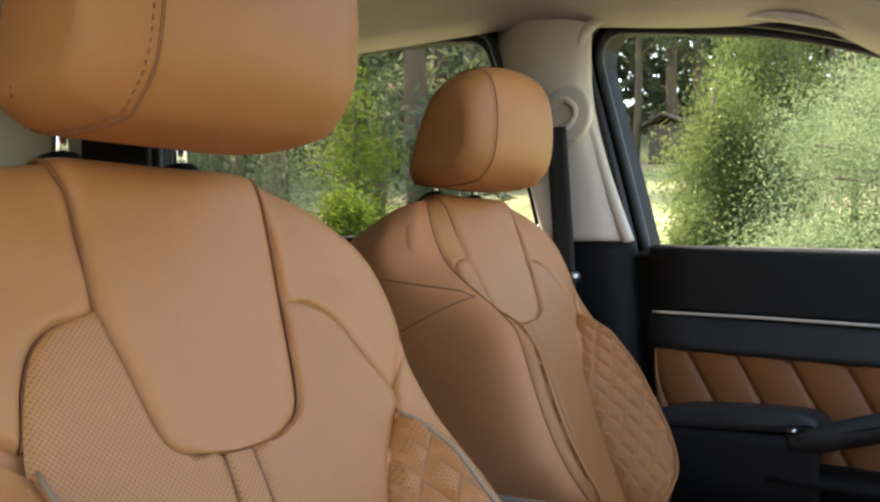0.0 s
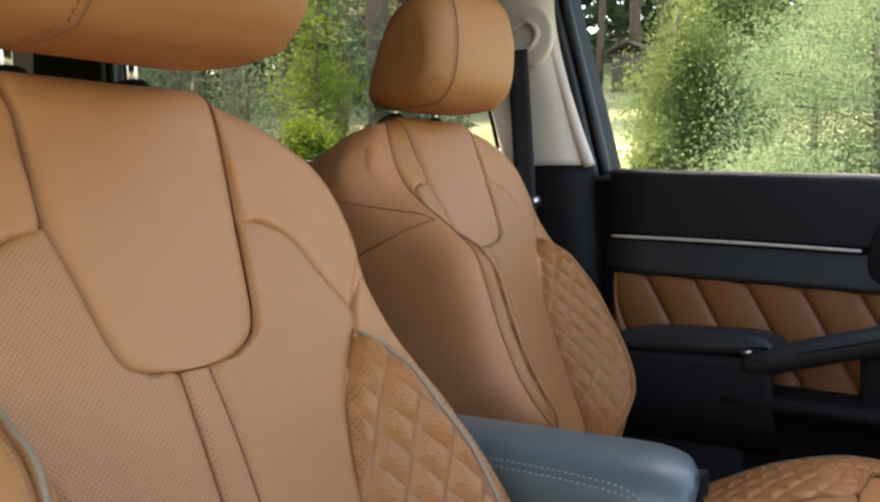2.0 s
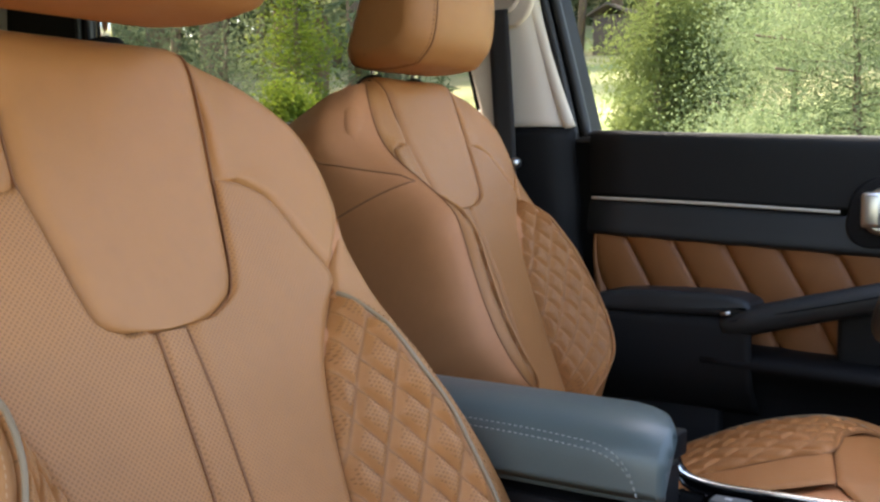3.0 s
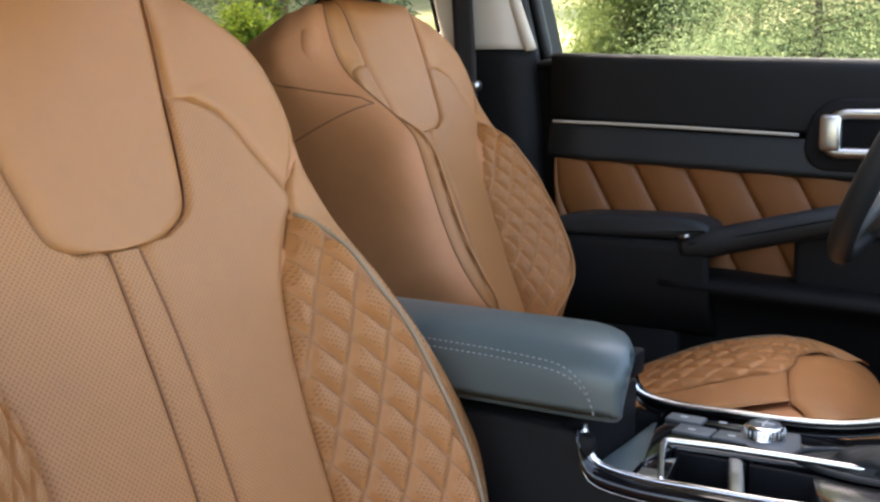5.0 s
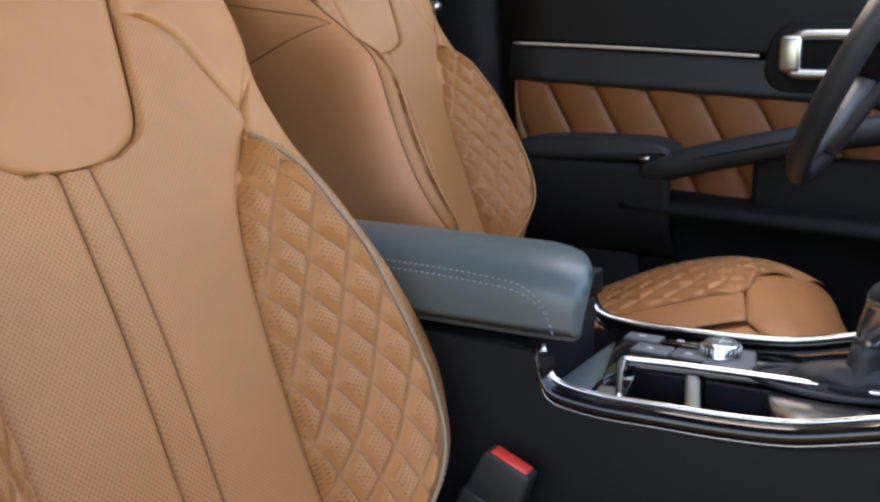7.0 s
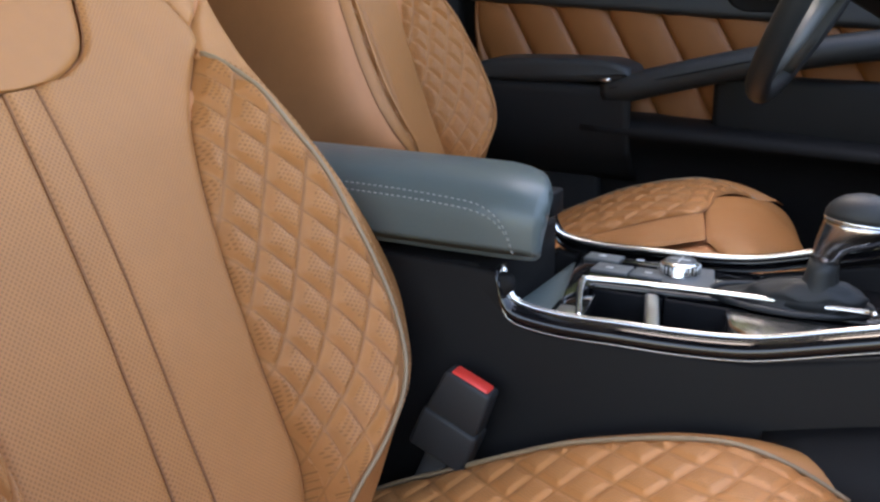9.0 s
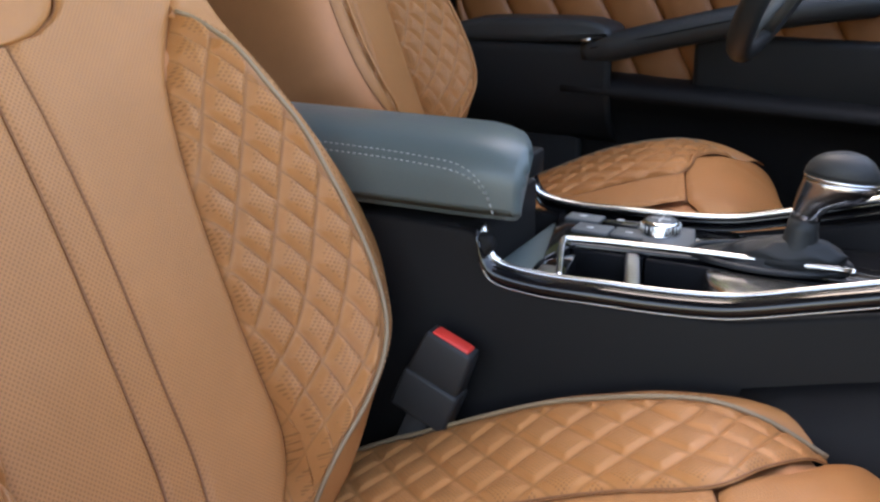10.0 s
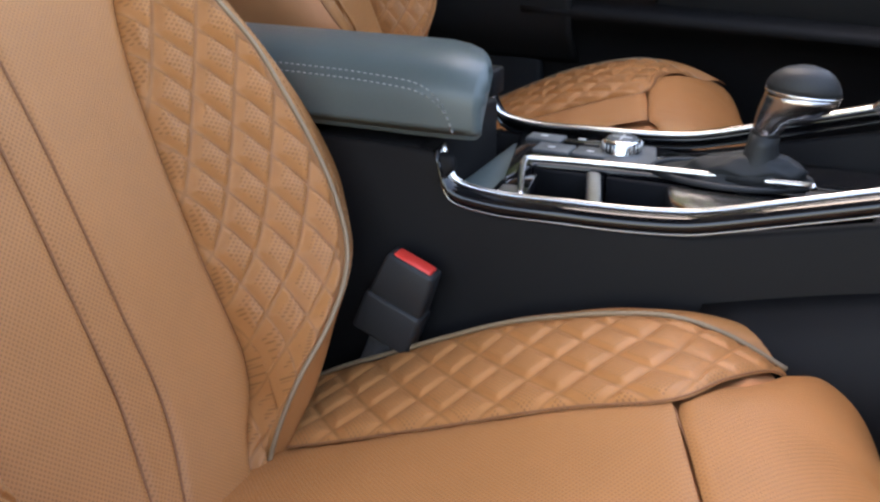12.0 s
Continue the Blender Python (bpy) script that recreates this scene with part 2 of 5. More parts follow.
def panel(name, a, b, na, nb, puff, mat, parent, place, side=1, diamonds=0.0, spread=0.046, radius=0.016, fold=0.0, ends=True, label="", span=(0.0, 1.0)):
    """A padded panel between two seams a and b (lists of three coordinates), rounded down into the seams, with quilted diamonds if asked."""
    if place is on_back:
        nrm = OUT
    else:
        nrm = Vector((-0.25, 0, 0.97))
    ca, cb = spline(a, nb), spline(b, nb)
    along = sum((ca[i + 1] - ca[i]).length + (cb[i + 1] - cb[i]).length for i in range(nb - 1)) / 2
    grid, uv, quilt = [], [], []
    for i in range(nb):
        t = i / (nb - 1)
        w = (cb[i] - ca[i]).length
        row, ru, rq = [], [], []
        for j in range(na):
            k = span[0] + (span[1] - span[0]) * j / (na - 1)
            p = ca[i].lerp(cb[i], k)
            d = min(k * w, (1 - k) * w, *((t * along, (1 - t) * along) if ends else (1,)))
            e = min(d / radius, 1.0)
            h = puff * (math.sqrt(max(1 - (1 - e) ** 2, 0)) - 1)
            mx, my = k * w, t * along
            if diamonds:
                x, y = ((k - 0.5) * w - (0.11 * my if place is on_back else 0.0)) / spread, my / diamonds
                fp, fq = (x + y) % 1.0, (x - y) % 1.0
                rr = max(abs(2 * fp - 1), abs(2 * fq - 1))
                h += (0.0062 * sm((0.97 - rr) / 0.36) + 0.0040 * (1 - rr)) * (0.9 if place is on_back else 0.55 if BULGE[0] else 0.36) * min(1, e * 1.5) - 0.0012
                rq.append((x + y, x - y))
            if fold:
                q = Vector((p.x * 9, p.y * 9, 3.0 * fold))
                h += fold * 0.004 * (noise.noise(q) + 0.5 * noise.noise(q * 2.7))
            q = place((p.x * side, p.y, p.z)) + nrm * h
            row.append(q)
            ru.append((mx if place is on_cushion else p.x, my if place is on_cushion else p.y))
        grid.append(row)
        uv.append(ru)
        quilt.append(rq)
    bm = sheet(grid, uv, quilt if diamonds else None)
    bm.normal_update()
    if sum(f.normal.dot(nrm) for f in bm.faces) < 0:
        bmesh.ops.reverse_faces(bm, faces=bm.faces[:])
    return part(name, bm, mat, parent, label)


def bead(name, pts, r, mat, parent, place, side=1, k=60, label="", lift=0.0):
    path = [Vector(place((p.x * side, p.y, p.z))) + (OUT if place is on_back else Vector((0, 0, 1))) * lift for p in spline(pts, k)]
    return part(name, tube(path, r), mat, parent, label)


# seams of one half of the backrest: across, up, proud
U_EDGE = [(0.108, 0.122, -0.066), (0.110, 0.137, -0.034), (0.111, 0.128, -0.010), (0.110, 0.108, 0), (0.102, 0.057, 0), (0.091, 0.009, 0), (0.081, -0.041, 0), (0.073, -0.0745, 0), (0.064, -0.093, 0), (0.050, -0.1030, 0), (0.028, -0.1120, 0), (-0.010, -0.1155, 0)]
U_LEFT = [(-0.084, 0.122, -0.066), (-0.087, 0.137, -0.034), (-0.0875, 0.128, -0.010), (-0.086, 0.100, 0), (-0.085, 0.080, 0), (-0.0875, 0.048, 0), (-0.0903, 0.002, 0), (-0.081, -0.043, 0), (-0.073, -0.081, 0), (-0.065, -0.104, 0), (-0.050, -0.1130, 0), (-0.030, -0.1150, 0), (-0.010, -0.1155, 0)]
ARCH = [(0.090, 0.003, 0), (0.113, 0.0, 0), (0.1436, -0.0158, 0), (0.163, -0.0489, 0), (0.180, -0.0742, 0), (0.188, -0.086, 0)]
ARCH_DOOR = [(0.092, 0.0, 0), (0.122, -0.009, 0), (0.142, -0.0225, 0), (0.157, -0.0487, 0), (0.166, -0.080, 0), (0.170, -0.092, 0)]
WING = [(0.111, 0.137, -0.032), (0.137, 0.124, -0.020), (0.179, 0.099, -0.014), (0.222, 0.063, -0.014), (0.243, 0.018, -0.014), (0.2440, -0.023, -0.014), (0.224, -0.050, -0.010), (0.196, -0.076, -0.003)]
WING_DRIVER = [(0.090, 0.137, -0.032), (0.113, 0.118, -0.018), (0.132, 0.088, -0.012), (0.142, 0.050, -0.012), (0.154, 0.0, -0.012), (0.174, -0.045, -0.012), (0.186, -0.072, -0.008), (0.190, -0.088, -0.003)]
INNER = [(0.188, -0.087, -0.001), (0.180, -0.102, 0), (0.153, -0.1375, -0.001), (0.135, -0.172, -0.003), (0.124, -0.232, -0.009), (0.120, -0.300, -0.016), (0.120, -0.360, -0.022), (0.122, -0.410, -0.027), (0.122, -0.445, -0.0305), (0.111, -0.475, -0.0335), (0.090, -0.497, -0.034), (0.075, -0.525, -0.036)]
INNER_DOOR = [(0.170, -0.093, 0), (0.172, -0.120, 0), (0.162, -0.150, -0.001), (0.140, -0.185, -0.004)] + INNER[4:]
PIPE = [(0.171, -0.110, 0.004), (0.175, -0.120, 0.014), (0.178, -0.140, 0.028), (0.179, -0.160, 0.040), (0.184, -0.191, 0.047), (0.198, -0.231, 0.05), (0.205, -0.271, 0.05), (0.210, -0.317, 0.05), (0.208, -0.36, 0.05), (0.197, -0.401, 0.048), (0.175, -0.428, 0.044), (0.142, -0.452, 0.034), (0.112, -0.474, 0.015), (0.096, -0.505, -0.015), (0.088, -0.545, -0.05)]
RIM = [(0.2445, -0.020, -0.018), (0.240, -0.050, -0.016), (0.236, -0.085, -0.010), (0.236, -0.128, 0.0), (0.246, -0.188, 0.012), (0.262, -0.247, 0.018), (0.272, -0.302, 0.02), (0.273, -0.356, 0.02), (0.252, -0.407, 0.02), (0.228, -0.432, 0.018), (0.190, -0.460, 0.012), (0.150, -0.495, 0.0), (0.124, -0.520, -0.02), (0.105, -0.555, -0.055)]


def stripe(s, pts):
    """Where one seam of the centre stripe runs at height s."""
    for (s0, u0), (s1, u1) in zip(pts, pts[1:]):
        if s >= s1:
            return u0 + (u1 - u0) * min(max((s - s0) / (s1 - s0), 0), 1)
    return pts[-1][1]


STRIPE_R = [(-0.1165, 0.0072), (-0.18, 0.0135), (-0.255, 0.0205), (-0.345, 0.0265), (-0.43, 0.0297), (-0.466, 0.023), (-0.505, 0.006), (-0.53, 0.0)]
STRIPE_L = [(-0.1165, -0.0205), (-0.165, -0.019), (-0.23, -0.0145), (-0.29, -0.0105), (-0.40, -0.0055), (-0.43, -0.007), (-0.49, -0.020), (-0.53, -0.03)]


def half_width(s):
    pts = [(0.16, 0.09), (0.147, 0.125), (0.117, 0.156), (0.097, 0.184), (0.062, 0.223), (0.018, 0.244), (-0.025, 0.244), (-0.060, 0.239), (-0.100, 0.237), (-0.135, 0.238), (-0.188, 0.248), (-0.247, 0.264), (-0.302, 0.274), (-0.356, 0.275), (-0.407, 0.252), (-0.435, 0.225), (-0.465, 0.185), (-0.50, 0.150), (-0.53, 0.130)]
    for (s0, w0), (s1, w1) in zip(pts, pts[1:]):
        if s >= s1:
            return w0 + (w1 - w0) * min(max((s - s0) / (s1 - s0), 0), 1)
    return pts[-1][1]


def backrest(seat, thick=1.0):
    # shell: the core behind the padded panels, with its sides and rear
    bm = bmesh.new()
    rings = []
    for i in range(34):
        s = 0.127 - 0.657 * i / 33
        w = half_width(s) * (0.90 if BULGE[0] else 1.0)
        top = sm((0.135 - s) / 0.07)
        bol = sm((-0.10 - s) / 0.08) * sm((s + 0.50) / 0.08)
        deep = (-0.085 - 0.045 * sm((0.15 - s) / 0.3)) * thick
        c = hollow(s) - 0.013 - 0.030 * (1 - top)
        loop = [(0, c), (0.35, c), (0.55, c + 0.006 * bol), (0.72, c + 0.028 * bol), (0.86, c + 0.026 * bol + 0.002), (0.955, c + 0.022 * bol), (0.99, c + 0.010 * bol - 0.008), (1.0, -0.030), (0.985, deep * 0.75), (0.90, deep * 0.97), (0.5, deep * 1.05), (0, deep * 1.08)]
        full = [(u, h) for u, h in loop] + [(-u, h) for u, h in loop[-2:0:-1]]
        rings.append([bm.verts.new(raw_back((u * w, s, h))) for u, h in full])
    n = len(rings[0])
    for a, b in zip(rings, rings[1:]):
        for k in range(n):
            bm.faces.new((a[k], b[k], b[(k + 1) % n], a[(k + 1) % n]))
    bm.faces.new(rings[0])
    bm.faces.new(rings[-1][::-1])
    bmesh.ops.recalc_face_normals(bm, faces=bm.faces[:])
    part("backrest_shell", bm, SIDE_TONED, seat, "tan leather side and rear of the backrest, toned for light")
    # the smooth tongue-shaped panel under the headrest
    panel("shoulder_panel", U_LEFT, U_EDGE, 30, 46, 0.010, LEATHER, seat, on_back, radius=0.018, fold=0.35, ends=False)
    bead("seam", U_LEFT, 0.0010, SEAM, seat, on_back, lift=-0.0055)
    bead("seam", U_EDGE, 0.0010, SEAM, seat, on_back, lift=-0.0055)
    for side in (-1, 1):
        arch, inner = (ARCH, INNER) if side > 0 or BULGE[0] else (ARCH_DOOR, INNER_DOOR)
        edge = U_EDGE[2:6] if side > 0 else [(-u, v, h) for u, v, h in U_LEFT[2:7]]
        broad = BULGE[0] and side < 0
        wing = WING_DRIVER if broad else WING
        panel("shoulder_wing", edge[:-1] + arch, [(edge[0][0], 0.137, -0.032)] + wing[1:], 24, 60, 0.010, LEATHER, seat, on_back, side, fold=0.9)
        bead("seam", arch, 0.0010, SEAM, seat, on_back, side, lift=-0.007)
        bead("wing_seam", wing[1:] if broad else wing[4:], 0.0010, SEAM, seat, on_back, side, lift=-0.006)
        lower = [(0.081, -0.041, 0), (0.073, -0.0745, 0), (0.064, -0.093, 0), (0.050, -0.103, 0), (0.028, -0.112, 0)] if side > 0 else [(0.081, -0.043, 0), (0.073, -0.081, 0), (0.065, -0.104, 0), (0.050, -0.113, 0), (0.036, -0.1148, 0)]
        heights = (-0.1165, -0.15, -0.18, -0.215, -0.25, -0.29, -0.33, -0.38, -0.42, -0.45, -0.48, -0.505, -0.53)
        core = [arch[0]] + lower + [(abs(stripe(v, STRIPE_R) if side > 0 else stripe(v, STRIPE_L)), v, hollow(v)) for v in heights]
        panel("back_insert", core, arch[:4] + inner, 26, 70, 0.0042, PERFORATED if side < 0 else FAINT, seat, on_back, side, radius=0.010, fold=0.3, ends=False)
        panel("quilted_bolster", inner[1:], PIPE, 60, 190, 0.007, QUILT, seat, on_back, side, diamonds=0.054, spread=0.0325, radius=0.010, ends=False)
        bead("bolster_seam", inner[1:], 0.0012, SEAM, seat, on_back, side, lift=-0.005)
        if broad:
            facing = [(0.188, -0.087, -0.001), (0.172, -0.111, 0.005)] + PIPE[1:]
            lower = [a.lerp(b, 0.34) for a, b in zip(spline(facing, 60), spline(RIM[2:], 60))]
            border = [Vector(p) for p in ((0.184, -0.085, 0.002), (0.190, -0.120, 0.014), (0.198, -0.160, 0.032))] + [p for p in lower if p.y < -0.19][::6]
            panel("bolster_facing", facing, border, 14, 60, 0.007, LEATHER, seat, on_back, side, radius=0.012, fold=0.5, ends=False)
            border = [Vector(p) for p in WING_DRIVER[1:5]] + [Vector((0.170, -0.045, -0.006))] + border
        else:
            facing = [(0.2430, -0.028, -0.013), (0.224, -0.052, -0.009), (0.197, -0.078, -0.003), (0.186, -0.094, 0.0), (0.172, -0.111, 0.005)] + PIPE[1:]
            panel("bolster_facing", facing, RIM, 14, 60, 0.007, LEATHER, seat, on_back, side, radius=0.012, fold=0.5, ends=False)
        if broad:
            flank = []
            for p in spline(border, 80):
                w = half_width(p.y)
                out = (on_back((-p.x, p.y, p.z)) - raw_back((-p.x, p.y, p.z))).dot(OUT)
                flank.append([raw_back((-v.x, v.y, v.z)) for v in spline([(p.x, p.y, p.z + out), (p.x + (w - p.x) * 0.55, p.y, p.z - 0.004 + out * 0.92), (w - 0.002, p.y, p.z - 0.026 + out * 0.7), (w + 0.007, p.y, -0.055 + out * 0.4), (w + 0.007, p.y, -0.095 + out * 0.1), (w + 0.002, p.y, -0.165), (w - 0.02, p.y, -0.185)], 22)])
            bm = sheet(flank)
            bmesh.ops.recalc_face_normals(bm, faces=bm.faces[:])
            part("side_panel", bm, SIDE_TONED, seat, "tan leather side panel, toned for light")
            part("border_seam", tube([r[0] + OUT * 0.0004 for r in flank], 0.0012, 6), SEAM, seat)
            part("side_seam", tube([flank[24][k] - ACROSS * 0.0006 for k in range(1, 20)], 0.0012, 6), SEAM, seat)
            part("side_seam", tube([flank[4 + int(20 * (19 - k) / 18)][k] - ACROSS * 0.0006 for k in range(1, 20)], 0.0012, 6), SEAM, seat)
        bead("piping", PIPE, 0.0020, LEATHER if BULGE[0] else PIPING, seat, on_back, side, k=90, lift=0.002, label="thin piping along the bolster")
        off = [(u + 0.010, s, h - 0.001) for u, s, h in PIPE[1:-3]]
        part("stitching", stitches([on_back((p.x * side, p.y, p.z + 0.0012)) for p in spline(off, 120)], 0.0032, 0.0022, 0.0006), THREAD, seat)
        if broad:
            continue
        # seams of the side
        bead("side_seam", [(half_width(0.10) * 0.985, 0.10, -0.075), (0.238, 0.03, -0.055), (0.241, -0.05, -0.03), (0.238, -0.13, -0.012)], 0.0014, SEAM, seat, on_back, side)
        bead("side_seam", [(half_width(-0.09) * 0.985, -0.075, -0.105), (0.236, -0.085, -0.06), (0.236, -0.10, -0.02)], 0.0014, SEAM, seat, on_back, side)
    mid = [(v, hollow(v)) for v in (-0.1165, -0.15, -0.18, -0.215, -0.25, -0.29, -0.33, -0.38, -0.42, -0.45, -0.48, -0.505, -0.53)]
    panel("centre_stripe", [(stripe(v, STRIPE_L), v, h) for v, h in mid], [(stripe(v, STRIPE_R), v, h) for v, h in mid], 10, 60, 0.004, PERFORATED, seat, on_back, radius=0.006, ends=False)
    for pts in (STRIPE_L, STRIPE_R):
        bead("stripe_seam", [(stripe(v, pts), v, h) for v, h in mid], 0.0011, SEAM, seat, on_back, 1, lift=-0.0030)


# outline of the headrest seen from its side: world x, z
HEAD = [(-0.578, 1.399), (-0.553, 1.432), (-0.545, 1.490), (-0.552, 1.540), (-0.572, 1.566), (-0.605, 1.566), (-0.640, 1.545), (-0.662, 1.505), (-0.680, 1.455), (-0.692, 1.412), (-0.680, 1.396), (-0.620, 1.392)]


def headrest(seat, move=0.0, wide=1.0, long=1.0):
    prof = spline([(x, z, 0) for x, z in HEAD + HEAD[:1]], 49)[:-1]
    cx, cz = -0.615, 1.475

    def ring(u):
        e = min(max((abs(u) - 0.068) / 0.060, 0.0), 1.0)
        size = 1 - 0.42 * (1 - math.sqrt(1 - e * e))
        out = []
        for p in prof:
            x, z = cx + move + (p.x - cx) * size * long, cz + (p.y - cz) * size
            swell = max(0.0, 1 - (u / 0.13) ** 2)
            x += 0.014 * swell * sm((p.x + 0.64) / 0.08)
            z += 0.020 * swell * sm((p.y - 1.46) / 0.09)
            out.append(Vector((x, (u - 0.0225) * wide, z)) - Vector((SEAT.x, 0, SEAT.z)))
        return out

    def body(us, cap):
        bm = bmesh.new()
        rs = [[bm.verts.new(p) for p in ring(u)] for u in us]
        n = len(rs[0])
        for a, b in zip(rs, rs[1:]):
            for k in range(n):
                bm.faces.new((a[k], a[(k + 1) % n], b[(k + 1) % n], b[k]))
        if cap:
            bm.faces.new(rs[-1])
        bmesh.ops.recalc_face_normals(bm, faces=bm.faces[:])
        return bm

    rest = part("headrest", body([-0.0855 + 0.1955 * i / 28 for i in range(29)], False), LEATHER, seat)
    for side, edge in ((-1, 0.0855), (1, 0.110)):
        us = [side * (edge + (0.1279 - edge) * (1 - (1 - i / 14) ** 2.0)) for i in range(15)]
        part("headrest_side", body(us, True), LEATHER, rest)
        if side < 0:
            part("seam", tube([p + (p - Vector((cx + move - SEAT.x, p.y, cz - SEAT.z))).normalized() * 0.0002 for p in ring(side * edge)], 0.0014, 6, True), SEAM, rest)
        for d in (0.006,) if side < 0 else ():
            part("stitching", stitches([p * 1.0 + (p - Vector((cx + move - SEAT.x, p.y, cz - SEAT.z))).normalized() * 0.0006 for p in ring(side * (edge + d))], 0.0042, 0.003, 0.0008), SEAM, rest)
        if side < 0:
            flank = [Vector((x + move, -0.1490 * wide, z)) - Vector((SEAT.x, 0, SEAT.z)) for x, z in ((-0.636, 1.545), (-0.642, 1.48), (-0.645, 1.44), (-0.643, 1.405))]
            part("stitching", stitches(flank, 0.0042, 0.003, 0.0008), SEAM, rest)
        # steel post and its collar
        foot = on_back((side * 0.058, 0.118, -0.048))
        head = foot + Vector((0.0, 0, 0.085))
        part("headrest_post", tube([foot, head], 0.0062, 14), CHROME, seat, "polished steel post")
        part("post_collar", tube([on_back((side * 0.058, s, -0.046)) for s in (0.10, 0.144, 0.149)], [0.026, 0.023, 0.013], 18), BLACK, seat, "black plastic collar")


# cushion: across, world x, world z
C_MID = [(-0.52, 0.755), (-0.454, 0.778), (-0.369, 0.810), (-0.274, 0.848), (-0.191, 0.882), (-0.118, 0.906)]
C_IN = [(0.112, x, z + 0.002) for x, z in C_MID] + [(0.150, -0.092, 0.909), (0.195, -0.070, 0.898), (0.225, -0.060, 0.880)]
C_PIPE = [(0.222, -0.50, 0.762), (0.225, -0.436, 0.800), (0.226, -0.379, 0.828), (0.226, -0.326, 0.854), (0.226, -0.277, 0.876), (0.226, -0.23, 0.891), (0.226, -0.186, 0.902), (0.227, -0.143, 0.907), (0.228, -0.102, 0.899), (0.229, -0.060, 0.880)]
C_RIM = [(u + 0.027, x + 0.004 + 0.032 * sm((x + 0.2) / 0.14), z - 0.002) for u, x, z in C_PIPE]


def cushion(seat, seam=0.112):
    # core with its sides
    bm = bmesh.new()
    rings = []
    prof = C_MID + [(-0.06, 0.912), (-0.02, 0.896), (0.008, 0.862), (0.016, 0.80), (0.008, 0.72)]
    for x, z in prof:
        w = 0.252 if x < -0.08 else 0.252 - 0.05 * sm((x + 0.08) / 0.1)
        loop = [(-1, 0.62), (-1.0, z - 0.06), (-0.985, z - 0.028), (-0.9, z - 0.016), (-0.45, z - 0.012), (0.45, z - 0.012), (0.9, z - 0.016), (0.985, z - 0.028), (1.0, z - 0.06), (1.0, 0.62)]
        rings.append([bm.verts.new(on_cushion((u * w, x - 0.9 * (u * w) ** 2 * sm((x + 0.12) / 0.1), min(h, z)))) for u, h in loop])
    for a, b in zip(rings, rings[1:]):
        for k in range(len(a) - 1):
            bm.faces.new((a[k], a[k + 1], b[k + 1], b[k]))
    bm.faces.new(rings[-1])
    bmesh.ops.recalc_face_normals(bm, faces=bm.faces[:])
    part("cushion_shell", bm, SIDE_TONED, seat, "tan leather side of the cushion")
    panel("cushion_insert", [(-0.112, x, z) for x, z in C_MID], [(seam, x, z) for x, z in C_MID], 26, 60, 0.0035, FAINT, seat, on_cushion, fold=0.3, radius=0.010)
    bead("cushion_seam", [(-0.112, -0.116, 0.903), (-0.05, -0.113, 0.903), (0.05, -0.113, 0.903), (0.112, -0.116, 0.903)], 0.0009, SEAM, seat, on_cushion, lift=-0.004)
    # front roll
    grid, uv = [], []
    prof = spline([(0, -0.0035, 0), (0.04, 0.001, 0), (0.30, 0.004, 0), (0.60, -0.016, 0), (0.82, -0.052, 0), (0.97, -0.100, 0), (1.0, -0.15, 0), (0.97, -0.20, 0)], 34)
    for p in prof:
        row, ru = [], []
        for j in range(49):
            u = -0.250 + 0.500 * j / 48
            e = sm((abs(u) - 0.112) / 0.13)
            x0 = -0.114 + 0.056 * min(max((abs(u) - 0.112) / 0.115, 0), 1)
            x1 = 0.062 - 0.046 * sm((abs(u) - 0.08) / 0.17)
            z0 = 0.904 - 0.026 * e - 0.020 * sm((abs(u) - 0.222) / 0.03)
            row.append(on_cushion((u, x0 + (x1 - x0) * p.x, z0 + p.y * (1 - 0.3 * e))))
            ru.append((u, p.x * 0.16))
        grid.append(row)
        uv.append(ru)
    bm = sheet(grid, uv)
    bmesh.ops.recalc_face_normals(bm, faces=bm.faces[:])
    if sum(f.normal.z for f in bm.faces) < 0:
        bmesh.ops.reverse_faces(bm, faces=bm.faces[:])
    part("cushion_front_roll", bm, FAINT, seat)
    for side in (-1, 1):
        if BULGE[0] and side < 0:
            continue
        inset = [(min(u, seam) if u < 0.12 else u, x, z) for u, x, z in C_IN]
        panel("quilted_cushion_bolster", inset, C_PIPE, 60, 190, 0.0035, QUILT, seat, on_cushion, side, diamonds=0.062 if BULGE[0] else 0.046, spread=0.056 if BULGE[0] else 0.046, radius=0.010, ends=False)
        panel("cushion_facing", C_PIPE, C_RIM, 12, 50, 0.008, LEATHER, seat, on_cushion, side, radius=0.016, ends=False, fold=0.3)
        bead("cushion_piping", C_PIPE, 0.0020, PIPING, seat, on_cushion, side, k=90, lift=0.001, label="thin grey-beige piping")
        bead("cushion_seam", inset, 0.0008, SEAM, seat, on_cushion, side, lift=-0.003)
        off = [(u + 0.011, x, z) for u, x, z in C_PIPE]
        part("cushion_stitching", stitches([on_cushion((p.x * side, p.y, p.z - 0.0014)) for p in spline(off, 120)], 0.0032, 0.0022, 0.0006), THREAD, seat)
    for side in (-1, 1):
        part("seat_rail", box(-0.22, 0.24, side * 0.19 - 0.02, side * 0.19 + 0.02, -0.022, 0.05), DARK, seat, "black steel seat rail")
    part("seat_base", box(-0.20, 0.28, -0.225, 0.225, 0.05, 0.22, 0.02, 3), DARK, seat, "dark plastic seat base")


